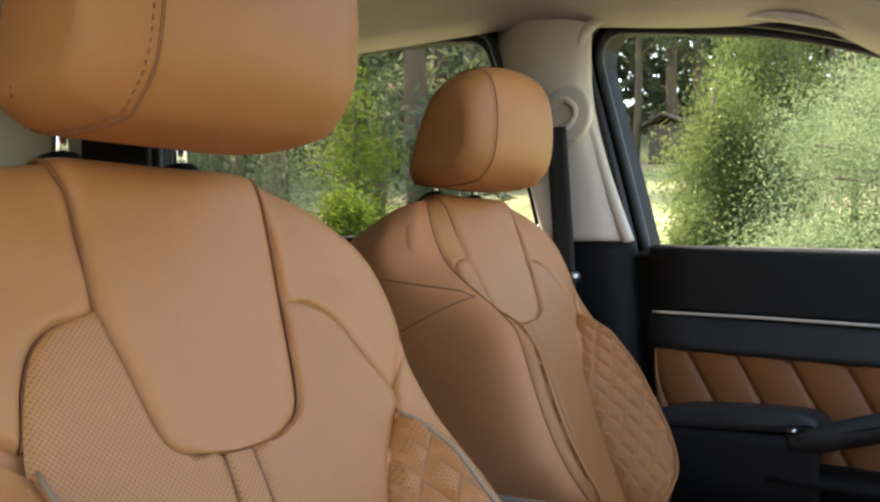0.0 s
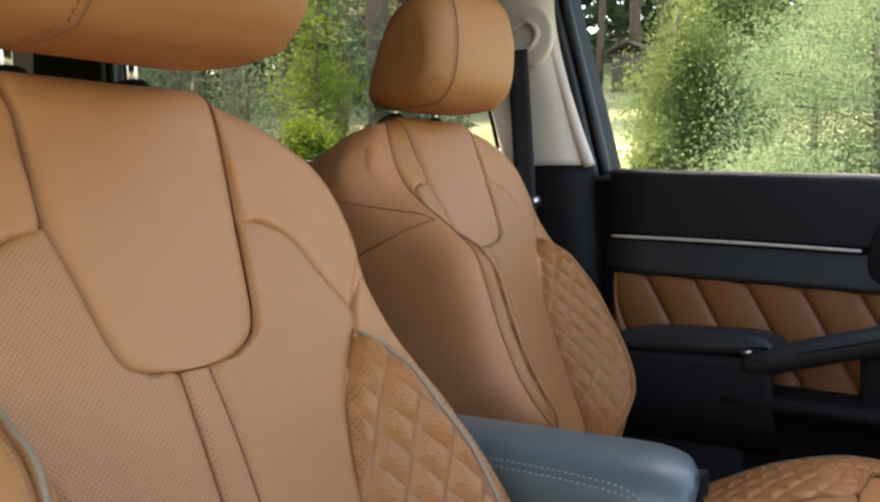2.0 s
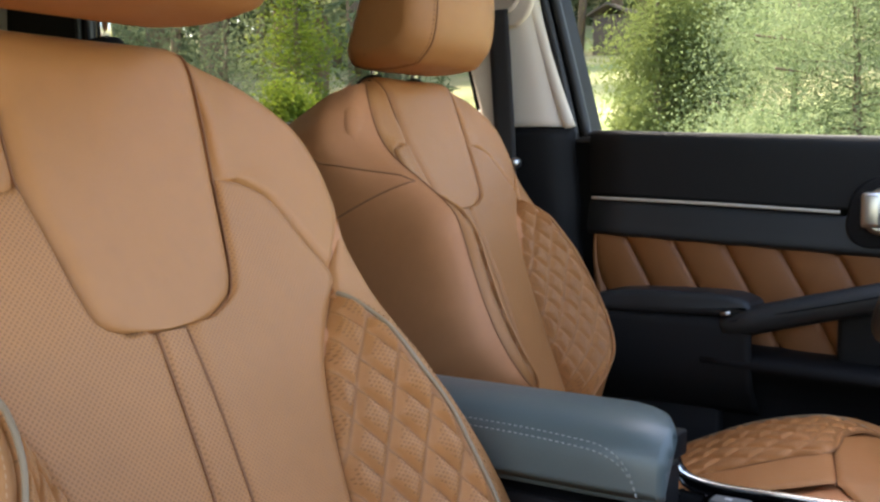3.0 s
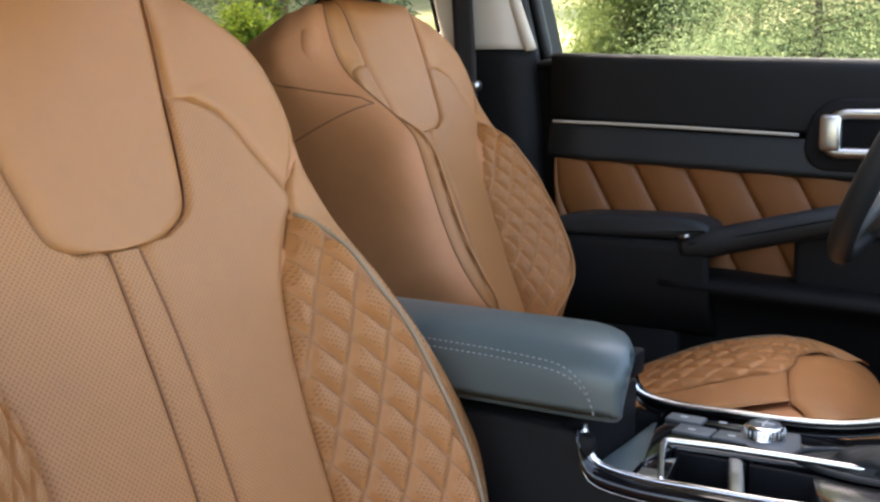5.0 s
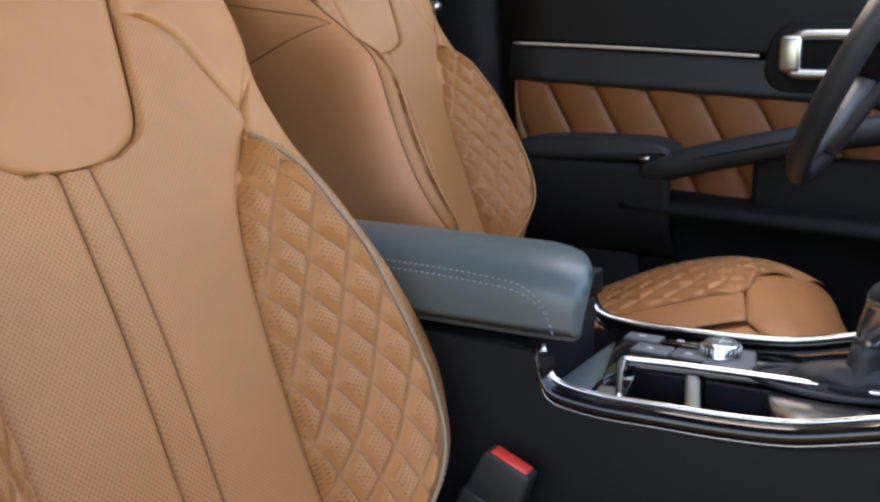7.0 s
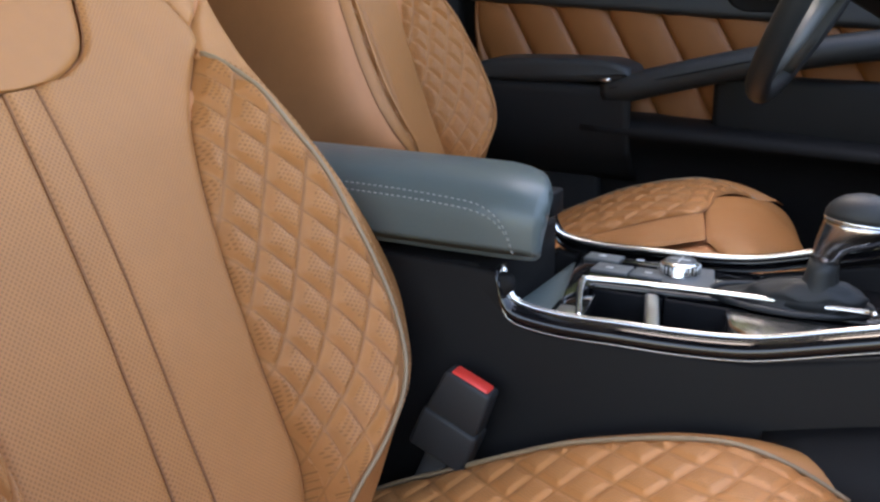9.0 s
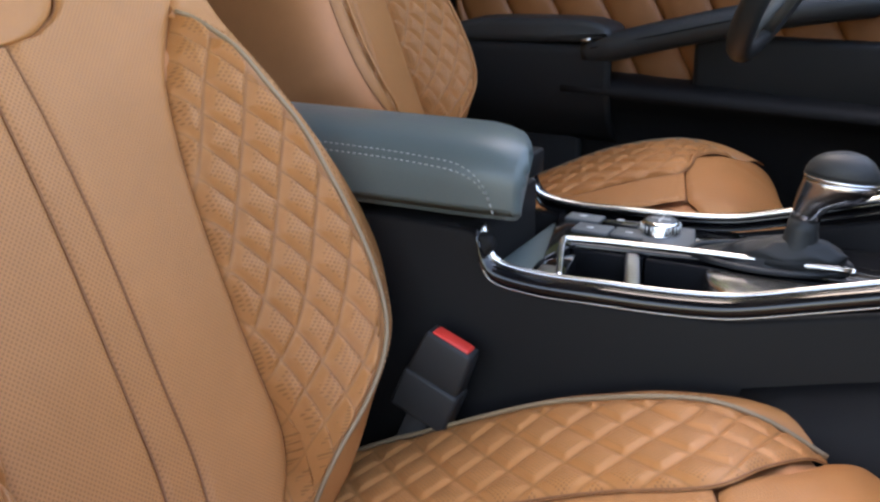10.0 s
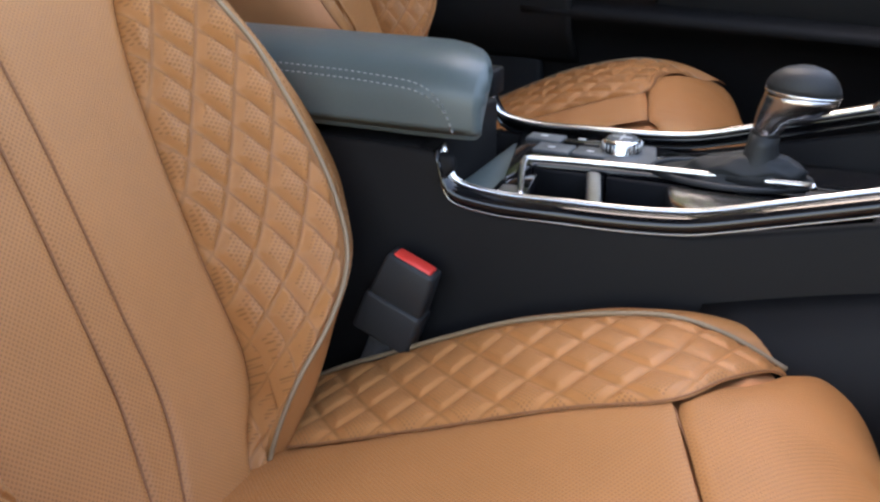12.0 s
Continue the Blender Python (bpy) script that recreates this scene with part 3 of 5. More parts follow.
seat = thing("front_seat", "tan leather front passenger seat with quilted perforated bolsters", "car seat", "front seats")
seat.location = SEAT
backrest(seat)
headrest(seat)
cushion(seat)
PIVOT = Vector((-0.60, 0.535, 1.20))
driver = thing("front_seat", "tan leather driver seat with headrest behind the console", "car seat", "front seats")
BULGE[0], SHIFT[0], SHIFT[1], SHIFT[2] = 0.062, 0.100, -0.060, 0.27
backrest(driver, 1.35)
headrest(driver, -0.035, 0.96, 1.10)
cushion(driver, 0.03)
driver.matrix_basis = Matrix.Translation(PIVOT + (SEAT - PIVOT) * 0.93 + Vector((-0.296, 0.849, 0.046))) @ Matrix.Scale(0.93, 4)
part("seat_riser", box(-0.20, 0.26, -0.22, 0.22, -0.13, -0.018, 0.01), DARK, driver, "dark riser under the driver seat")


# ---- car body round the cabin ----
DOOR = 1.74


def wall_plate(name, outline, y, depth, mat, label="", category="", holes=(), kind="structure"):
    """A plate in the plane of the far side of the car: outline of (x, z), pushed outwards by depth; holes are outlines cut through."""
    bm = bmesh.new()
    loops = [outline] + list(holes)
    edges = []
    for loop in loops:
        vs = [bm.verts.new((x, y, z)) for x, z in loop]
        for a, b in zip(vs, vs[1:] + vs[:1]):
            edges.append(bm.edges.new((a, b)))
    bmesh.ops.triangle_fill(bm, use_beauty=True, use_dissolve=False, edges=edges)
    ext = bmesh.ops.extrude_face_region(bm, geom=bm.faces[:])
    for e in ext["geom"]:
        if isinstance(e, bmesh.types.BMVert):
            e.co.y += depth
    bmesh.ops.recalc_face_normals(bm, faces=bm.faces[:])
    ob = part(name, bm, mat, None, smooth=False)
    return tagged(ob, label, category, "", kind)


GLASS_1 = [(-0.862, 1.335), (-0.893, 1.45), (-0.927, 1.57), (-0.955, 1.675), (-0.956, 1.715), (-0.938, 1.739), (-0.905, 1.745), (-0.76, 1.722), (-0.643, 1.703), (-0.505, 1.664), (-0.40, 1.622), (-0.20, 1.53), (0.0, 1.42), (0.10, 1.345), (0.06, 1.310), (-0.10, 1.312), (-0.45, 1.322), (-0.80, 1.334)]
GLASS_2 = [(-2.20, 1.365), (-2.25, 1.60), (-2.20, 1.80), (-1.80, 1.798), (-1.40, 1.785), (-1.255, 1.772), (-1.215, 1.755), (-1.195, 1.715), (-1.16, 1.60), (-1.10, 1.375)]
hole_1 = [(p.x, p.y) for p in spline([(x, z, 0) for x, z in GLASS_1], 70)]
hole_2 = [(p.x, p.y) for p in spline([(x, z, 0) for x, z in GLASS_2], 50)]
wall_plate("wall_far_side", [(-2.6, 0.30), (1.5, 0.30), (1.5, 1.30), (0.75, 1.30), (0.20, 1.42), (-0.40, 1.80), (-1.0, 1.90), (-2.6, 1.90)], DOOR + 0.035, 0.06, SOFT_DARK, "dark inner skin of the car's side with window openings", "car body", (hole_1, hole_2))
for name, hole in (("window_1", hole_1), ("window_2", hole_2)):
    bm = bmesh.new()
    bm.faces.new([bm.verts.new((x, DOOR + 0.06, z)) for x, z in hole])
    w = tagged(part(name, bm, GLASS if name == "window_1" else PRIVACY, None, smooth=False), "clear side window glass of the car" if name == "window_1" else "dark tinted rear side window glass", "window", "", "structure")
    w.visible_shadow = False

# rubber seals round the openings
for hole in (GLASS_1, GLASS_2):
    seal = thing("window_seal", "black rubber seal round the side window", "seal", "window seals")
    path = [Vector((p.x, DOOR + 0.028, p.y)) for p in spline([(x, z, 0) for x, z in hole + hole[:1]], 120)[:-1]]
    part("outer_lip", tube(path, 0.010, 8, True), RUBBER, seal)
    cx, cz = sum(p.x for p in path) / len(path), sum(p.z for p in path) / len(path)
    part("inner_lip", tube([Vector((cx + (p.x - cx) * 1.035, DOOR + 0.012, cz + (p.z - cz) * 1.06)) for p in path], 0.008, 8, True), RUBBER, seal)


def skin(name, rows, mat, parent=None, k=40, label="", category="", kind="", thick=0.006):
    """A curved trim sheet lofted through rows of points."""
    grid = [spline(r, k) for r in rows]
    cols = [spline([g[j] for g in grid], max(len(rows) * 5, 8)) for j in range(k)]
    bm = sheet([[cols[j][i] for j in range(k)] for i in range(len(cols[0]))], thick=thick)
    ob = part(name, bm, mat, parent, label if parent is not None else "")
    if parent is None:
        tagged(ob, label, category, "", kind)
    return ob


# ceiling, with the cream rail over the doors
def liner_z(x, y):
    """Height of the headliner: highest in the middle, falling to the doors and to the windscreen."""
    side = max(0.0, (abs(y - 0.82) - 0.60) / 0.325)
    return 1.865 - 0.093 * side ** 1.8 - 0.06 * sm((x + 1.2) / 0.6) * side - 0.10 * sm((x + 0.62) / 0.34) - 0.05 * sm((x + 0.62) / 0.34) * side


grid = [[Vector((-2.6 + (2.02 + 0.20 * sm((j - 33) / 5)) * i / 60, -0.205 + 1.95 * j / 40, liner_z(-2.6 + (2.02 + 0.20 * sm((j - 33) / 5)) * i / 60, -0.205 + 1.95 * j / 40))) for j in range(41)] for i in range(61)]
tagged(part("ceiling", sheet(grid, thick=0.02), LINER), "beige cloth headliner of the car", "headliner", "", "structure")
# front edge reaches over the near seat to shade it, stops short beyond for light
tagged(part("roof", prism([Vector((x, y, 1.90)) for x, y in ((-2.6, -0.20), (-0.12, -0.20), (-0.12, 0.70), (-0.58, 1.10), (-0.60, 1.83), (-2.6, 1.83))], 0.03, (0, 0, 1), 0.004, 2), DARK), "car roof above the headliner, front edge shaped for shade", "car roof", "", "structure")

# pillar between the doors: cream above, dark below
skin("pillar_trim", [[(-1.19, DOOR + 0.03, 1.775), (-1.16, DOOR + 0.01, 1.62), (-1.10, DOOR + 0.01, 1.46), (-1.07, DOOR + 0.01, 1.352)],
                     [(-1.10, DOOR - 0.012, 1.79), (-1.06, DOOR - 0.03, 1.62), (-1.03, DOOR - 0.03, 1.46), (-1.01, DOOR - 0.03, 1.352)],
                     [(-0.99, DOOR - 0.012, 1.79), (-0.985, DOOR - 0.03, 1.62), (-0.95, DOOR - 0.03, 1.46), (-0.925, DOOR - 0.03, 1.352)],
                     [(-0.955, DOOR - 0.004, 1.765), (-0.955, DOOR + 0.0, 1.62), (-0.915, DOOR + 0.0, 1.46), (-0.885, DOOR + 0.0, 1.352)]], CREAM, label="cream plastic trim of the pillar between the doors", category="pillar trim", kind="structure")
edge = [Vector((x, DOOR - 0.006, z)) for x, z in ((-0.20, 1.555), (-0.40, 1.648), (-0.505, 1.690), (-0.643, 1.730), (-0.76, 1.750), (-0.90, 1.764), (-0.950, 1.756), (-0.980, 1.716), (-0.980, 1.65), (-0.952, 1.55), (-0.915, 1.44), (-0.880, 1.350))]
tagged(part("trim", tube(spline(edge, 90), 0.011, 10), CREAM), "cream edge trim round the door opening", "trim", "", "structure")
skin("pillar_lower_trim", [[(-1.09, DOOR + 0.02, 1.349), (-1.07, DOOR + 0.02, 1.15), (-1.05, DOOR + 0.02, 0.6)],
                           [(-1.01, DOOR - 0.034, 1.349), (-1.0, DOOR - 0.034, 1.15), (-0.98, DOOR - 0.03, 0.6)],
                           [(-0.92, DOOR - 0.034, 1.349), (-0.90, DOOR - 0.034, 1.15), (-0.87, DOOR - 0.03, 0.6)],
                           [(-0.875, DOOR + 0.0, 1.349), (-0.855, DOOR + 0.0, 1.15), (-0.83, DOOR + 0.0, 0.6)]], DARK, label="dark plastic lower trim of the pillar", category="pillar trim", kind="structure")

# seat belt: guide, webbing and stop button
belt = thing("seat_belt", "black seat belt hanging from its guide on the pillar", "seat belt")
part("anchor_cover", prism([Vector((-0.985 + 0.05 * math.cos(a) * (1 if math.cos(a) > 0 else 0.9), DOOR - 0.034, 1.585 + 0.055 * math.sin(a))) for a in [2 * math.pi * i / 28 for i in range(28)]], 0.016, (0, -1, 0), 0.006, 3), CREAM, belt, "cream cover over the belt anchor")
part("belt_guide", tube(spline([(-1.025, DOOR - 0.055, 1.553), (-0.995, DOOR - 0.06, 1.556), (-0.970, DOOR - 0.06, 1.564), (-0.960, DOOR - 0.058, 1.590), (-0.985, DOOR - 0.054, 1.612), (-1.015, DOOR - 0.052, 1.60)], 30), 0.0055, 10), CREAM, belt)
web = [[(x0 - w, y, z), (x0 + w, y, z)] for x0, y, z, w in ((-0.996, DOOR - 0.066, 1.560, 0.021), (-0.985, DOOR - 0.072, 1.46, 0.021), (-0.972, DOOR - 0.080, 1.34, 0.021), (-0.962, DOOR - 0.088, 1.24, 0.021), (-0.945, DOOR - 0.09, 1.05, 0.021), (-0.93, DOOR - 0.09, 0.7, 0.021))]
skin("webbing", web, BELT, belt, 5, thick=0.0016)
part("stop_button", tube([Vector((-0.943, DOOR - 0.086, 1.287)), Vector((-0.943, DOOR - 0.102, 1.287))], [0.0095, 0.008], 16), SATIN, belt, "small grey belt stop button")

# ---- driver's door ----
door = thing("door_1", "black and tan driver door panel with armrest and silver handle", "car door", "", "structure")
X0, X1 = -0.832, 0.62


def rail_z(x, z):
    """The door's horizontal lines fall slightly towards the front."""
    return z - 0.040 * (x + 0.83)


def door_skin(name, prof, mat, x0=X0, x1=X1, label="", k=30):
    rows = [[(x, DOOR + y, rail_z(x, z)) for y, z in prof] for x in (x0, x0 + (x1 - x0) * 0.3, x0 + (x1 - x0) * 0.7, x1)]
    return skin(name, rows, mat, door, k, label, thick=0.004)


door_skin("upper_panel", [(0.03, 1.332), (0.012, 1.344), (-0.012, 1.343), (-0.022, 1.330), (-0.022, 1.28), (-0.020, 1.232)], SOFT_DARK)
part("trim_strip", tube(spline([(-0.826, DOOR - 0.024, 1.226), (-0.62, DOOR - 0.025, 1.220), (-0.405, DOOR - 0.026, 1.211)], 24), 0.0027, 8), STRIP, door, "thin bright metal trim strip")
door_skin("middle_panel", [(-0.020, 1.222), (-0.024, 1.212), (-0.028, 1.19), (-0.030, 1.170), (-0.020, 1.162)], BLACK_LEATHER)
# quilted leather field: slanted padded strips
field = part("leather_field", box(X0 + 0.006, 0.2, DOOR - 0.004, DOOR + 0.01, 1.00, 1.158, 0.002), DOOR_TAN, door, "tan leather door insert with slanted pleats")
xs = [-0.95, -0.859, -0.769, -0.682, -0.592, -0.502, -0.412, -0.322, -0.232, -0.142]
for a, b in zip(xs, xs[1:]):
    rows = []
    for z in (1.168, 1.10, 0.985):
        lean = (1.168 - z) * 0.58
        rows.append([(max(a + lean, X0 + 0.008), DOOR - 0.006, rail_z(a, z)), (max(a + lean + 0.006, X0 + 0.009), DOOR - 0.016, rail_z(a, z)), (max((a + b) / 2 + lean, X0 + 0.012), DOOR - 0.020, rail_z(a, z)), (max(b + lean - 0.006, X0 + 0.015), DOOR - 0.016, rail_z(b, z)), (max(b + lean, X0 + 0.016), DOOR - 0.006, rail_z(b, z))])
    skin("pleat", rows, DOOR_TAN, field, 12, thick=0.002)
# armrest pad and its box
pad = spline([(x, 0, z) for x, z in ((-0.800, 1.048), (-0.785, 1.066), (-0.73, 1.076), (-0.58, 1.080), (-0.535, 1.074), (-0.514, 1.060), (-0.535, 1.047), (-0.68, 1.040), (-0.79, 1.037))], 40)
part("armrest_pad", prism([Vector((p.x, DOOR - 0.010, p.z)) for p in pad], 0.085, (0, -1, 0), 0.012, 4), BLACK_LEATHER, door, "padded black vinyl armrest")
skin("armrest_box", [[(x, DOOR - 0.012, 1.044), (x, DOOR - 0.080, 1.042), (x, DOOR - 0.090, 1.02), (x, DOOR - 0.082, 0.94), (x, DOOR - 0.040, 0.88)] for x in (X0, -0.78, -0.70, -0.60, -0.518)], SOFT_DARK, door, 20)
# pull handle rising towards the front
part("pull_handle", tube(spline([(-0.562, DOOR - 0.075, 1.029), (-0.53, DOOR - 0.080, 1.037), (-0.43, DOOR - 0.080, 1.064), (-0.31, DOOR - 0.072, 1.093), (-0.20, DOOR - 0.055, 1.112), (-0.10, DOOR - 0.03, 1.125)], 40), [0.019] * 3 + [0.0225] * 33 + [0.016] * 4, 14), BLACK_LEATHER, door, "black vinyl pull handle with a stitched seam")
part("handle_cap", tube([Vector((-0.566, DOOR - 0.094, 1.048)), Vector((-0.550, DOOR - 0.096, 1.051))], 0.0032, 8), SATIN, door)
part("handle_seam", tube(spline([(-0.55, DOOR - 0.097, 1.038), (-0.43, DOOR - 0.1025, 1.067), (-0.31, DOOR - 0.094, 1.096), (-0.20, DOOR - 0.076, 1.115)], 30), 0.0016, 6), BLACK, door)
skin("lower_panel", [[(x, DOOR - 0.014, rail_z(x, 1.004)), (x, DOOR - 0.05, rail_z(x, 1.002)), (x, DOOR - 0.085, rail_z(x, 0.992)), (x, DOOR - 0.092, rail_z(x, 0.975)), (x, DOOR - 0.06, 0.94), (x, DOOR - 0.03, 0.86), (x, DOOR - 0.03, 0.45)] for x in (-0.60, -0.54, -0.40, -0.1, 0.3, X1)], DARK, door, 30, "dark plastic lower door with a pocket ledge")
part("handle_cup", box(-0.40, 0.30, DOOR - 0.050, DOOR - 0.008, 0.96, 1.062, 0.012, 3), SOFT_DARK, door, "dark housing behind the pull handle")
part("lower_rear_panel", box(X0, -0.58, DOOR - 0.042, DOOR + 0.02, 0.45, 0.90, 0.01), SOFT_DARK, door)
# release handle in its bezel
bez = thing("release_handle", "satin silver door release in a dark oval bezel", "door handle")


def rounded(x0, x1, z0, z1, r, y, k=8, slant=0.0):
    out = []
    for cx, cz, a0 in ((x1 - r, z1 - r, 0), (x0 + r, z1 - r, 90), (x0 + r, z0 + r, 180), (x1 - r, z0 + r, 270)):
        for i in range(k + 1):
            a = radians(a0 + 90 * i / k)
            x, z = cx + r * math.cos(a), cz + r * math.sin(a)
            out.append(Vector((x + slant * (z - z0), y, z)))
    return out


part("bezel", prism(rounded(-0.402, -0.215, 1.155, 1.268, 0.045, DOOR - 0.016, slant=0.15), 0.016, (0, -1, 0), 0.006, 3), DARK, bez)
ring = rounded(-0.366, -0.225, 1.186, 1.245, 0.026, DOOR - 0.038, slant=0.15)
part("pull", tube(ring, 0.0085, 10, True), SATIN, bez, "satin silver pull frame")
part("grip", box(-0.371, -0.338, DOOR - 0.050, DOOR - 0.030, 1.188, 1.244, 0.008, 3), SATIN, bez, "bright satin grip plate")
part("recess", prism(rounded(-0.345, -0.235, 1.186, 1.245, 0.022, DOOR - 0.033, slant=0.15), 0.004, (0, -1, 0), 0.001, 1), BLACK, bez)

# ---- floor, front and rear of the cabin ----
tagged(part("floor", box(-2.6, 1.3, -0.15, 1.80, 0.36, 0.40), CARPET), "black carpeted cabin floor", "floor", "", "structure")
tagged(part("wall_rear", box(-2.66, -2.6, -0.15, 1.83, 0.3, 1.9), CREAM), "closed rear end of the cabin", "car body", "", "structure")
# two plain walls out of view, added to cut side light into the cabin
tagged(part("wall_near_side_unseen", box(-2.6, -0.70, -0.12, -0.06, 0.36, 1.86, 0.01), SOFT_DARK), "unseen wall added on the near side to block light", "car body", "", "structure")
tagged(part("wall_near_front_unseen", box(0.42, 1.3, -0.12, -0.06, 0.36, 1.28, 0.01), SOFT_DARK), "unseen wall added beside the dashboard to darken the footwell", "car body", "", "structure")
# added out of view to keep high sky light off the near headrest
tagged(part("unseen_roof_rail", box(-0.98, 0.25, -0.20, -0.06, 1.62, 1.895, 0.03, 3), CREAM), "unseen cream rail added over the near door to block sky", "car body", "", "structure")
# added header, near half only, lowered to shade the top of the seat
tagged(part("unseen_header", box(-0.22, -0.10, -0.06, 0.72, 1.54, 1.895, 0.03, 3), LINER), "unseen beige header added to shade the near headrest", "car body", "", "structure")
# door panel added out of view, blocks low sky light on the near seat
near_door = thing("unseen_open_door", "unseen open passenger door added to block light from the front", "car door")
part("door_panel", prism([Vector((0.44, -0.12, z)) if k == 0 else Vector((0.62, -1.02, z)) for k, z in ((0, 0.48), (1, 0.48), (1, 1.26), (0, 1.28))], 0.09, (0.98, 0.19, 0), 0.01, 2), SOFT_DARK, near_door)
bench = thing("rear_bench", "dark rear bench seat behind the front seats", "car seat")
part("bench_back", box(-2.0, -1.82, 0.10, 1.66, 0.70, 1.33, 0.05, 4), BLACK_LEATHER, bench)
part("bench_cushion", box(-1.85, -1.30, 0.10, 1.66, 0.62, 0.80, 0.05, 4), BLACK_LEATHER, bench)
tagged(part("rear_door_sill", box(-2.4, -1.09, DOOR - 0.04, DOOR + 0.03, 0.5, 1.372, 0.012, 3), SOFT_DARK), "dark upper edge of the rear door trim", "door trim", "", "structure")
# out of view; pulled back, most at the driver's side, to shade the lower door
dash = thing("dashboard", "unseen black dashboard, set close to shade the door and footwell", "dashboard")
rows = [[(x - (0.17 if y > 1.0 and x < 0.5 else 0.0), y, z) for x, z in ((1.25, 1.20), (0.80, 1.24), (0.36, 1.24), (0.27, 1.19), (0.29, 1.08), (0.40, 0.95), (0.65, 0.72))] for y in (0.02, 0.5, 0.85, 1.05, 1.3, 1.70)]
skin("dash_top", rows, SOFT_DARK, dash, 40)
part("bulkhead", box(1.15, 1.25, -0.10, 1.80, 0.36, 1.25), BLACK, dash)
part("knee_bolster", box(0.60, 1.16, 0.04, 1.70, 0.62, 1.0, 0.04, 3), DARK, dash)
pedal = thing("door_sill_light", "small bright reflector low beside the pedals", "reflector")
part("lens", prism(rounded(0.016, 0.062, 0.948, 0.958, 0.004, DOOR - 0.10), 0.006, (0, -1, 0), 0.001, 1), SATIN, pedal)

# ---- steering wheel ----
wheel = thing("steering_wheel", "black leather steering wheel with grey spokes", "steering wheel")
WC, WA = Vector((-0.166, 1.315, 1.256)), radians(27)
wu, wv, wn_ = Vector((0, 1, 0)), Vector((math.sin(WA), 0, math.cos(WA))), Vector((-math.cos(WA), 0, math.sin(WA)))
path = [WC + wu * 0.186 * math.cos(a) + wv * 0.182 * math.sin(a) for a in [2 * math.pi * i / 72 for i in range(72)]]
part("rim", tube(path, 0.0140, 14, True), BLACK_LEATHER, wheel)
part("hub", prism([WC + wn_ * 0.012 + wu * 0.075 * math.cos(a) + wv * 0.062 * math.sin(a) for a in [2 * math.pi * i / 40 for i in range(40)]], 0.03, -wn_, 0.010, 3), DARK, wheel)
part("badge_ring", tube([WC + wn_ * 0.016 + wu * 0.026 * math.cos(a) + wv * 0.016 * math.sin(a) for a in [2 * math.pi * i / 32 for i in range(32)]], 0.0022, 6, True), SATIN, wheel)
for ang in (180, 0, 250, 290):
    a = radians(ang)
    d = wu * math.cos(a) + wv * math.sin(a)
    part("spoke", tube([WC + d * 0.06 - wn_ * 0.004, WC + d * 0.12 - wn_ * 0.006, WC + d * 0.178], [0.020, 0.014, 0.012], 10, flat=0.6), BUTTON if ang > 200 else DARK, wheel)
part("column", tube([WC - wn_ * 0.02, WC - wn_ * 0.20, WC - wn_ * 0.55], [0.05, 0.06, 0.08], 18), DARK, wheel)

# ---- centre console ----
NEAR, FAR = 0.80, 1.035
console = thing("centre_console", "dark centre console with glossy black and chrome top", "console")
side_top = spline([(x, 0, z) for x, z in ((-0.80, 1.0), (-0.37, 1.000), (-0.352, 0.975), (-0.335, 0.957), (-0.30, 0.952), (-0.16, 0.956), (-0.12, 0.962), (0.0, 0.990), (0.25, 1.05), (0.5, 1.10))], 70)
side_out = [Vector((p.x, NEAR, p.z)) for p in side_top] + [Vector((0.5, NEAR, 0.40)), Vector((-0.80, NEAR, 0.40))]
part("console_side", prism(side_out, 0.012, (0, 1, 0), 0.004, 2), DARK, console)
part("console_side", prism([v + Vector((-0.045, FAR - NEAR - 0.012, min(0, 0.955 - v.z) if v.x < -0.33 else 0)) for v in side_out], 0.012, (0, 1, 0), 0.004, 2), DARK, console)
part("console_floor", box(-0.80, 0.5, NEAR + 0.012, FAR - 0.012, 0.40, 0.86), BLACK, console)
part("rear_box", box(-0.80, -0.372, NEAR + 0.004, FAR - 0.055, 0.90, 1.002, 0.004), DARK, console)
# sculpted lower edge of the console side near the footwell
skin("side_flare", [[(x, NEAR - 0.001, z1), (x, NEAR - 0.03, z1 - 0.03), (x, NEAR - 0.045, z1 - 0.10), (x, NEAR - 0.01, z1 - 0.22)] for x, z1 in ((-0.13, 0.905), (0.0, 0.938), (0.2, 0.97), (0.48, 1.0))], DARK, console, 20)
# rails: bright upper edge over a glossy black band
R_TOP = [(-0.366, 1.006), (-0.353, 1.004), (-0.349, 0.985), (-0.338, 0.972), (-0.300, 0.967), (-0.250, 0.968), (-0.204, 0.969), (-0.160, 0.972), (-0.131, 0.977), (-0.079, 0.991), (-0.017, 1.008), (0.12, 1.046), (0.3, 1.09)]
for y, s in ((NEAR, 1), (FAR, -1)):
    dx = 0.0 if s > 0 else -0.045
    top = spline([(x + dx, 0, z) for x, z in R_TOP[1:]], 90)
    part("chrome_rail", tube([Vector((p.x, y + s * 0.011, p.z)) for p in top], 0.0028, 8), CHROME, console, "bright chrome edge rail")
    rows = [[(p.x, y + s * 0.009, p.z + 0.001), (p.x, y - s * 0.001, p.z - 0.002), (p.x, y - s * 0.005, p.z - 0.007), (p.x, y - s * 0.003, p.z - 0.012), (p.x, y + s * 0.004, p.z - 0.015)] for p in top]
    bm = sheet([[Vector(v) for v in r] for r in rows], thick=0.002)
    part("gloss_band", bm, GLOSS, console, "piano black band")
    part("lower_chrome_line", tube([Vector((p.x, y - s * 0.001, p.z - 0.0145)) for p in top], 0.0007, 6), KNOB, console)
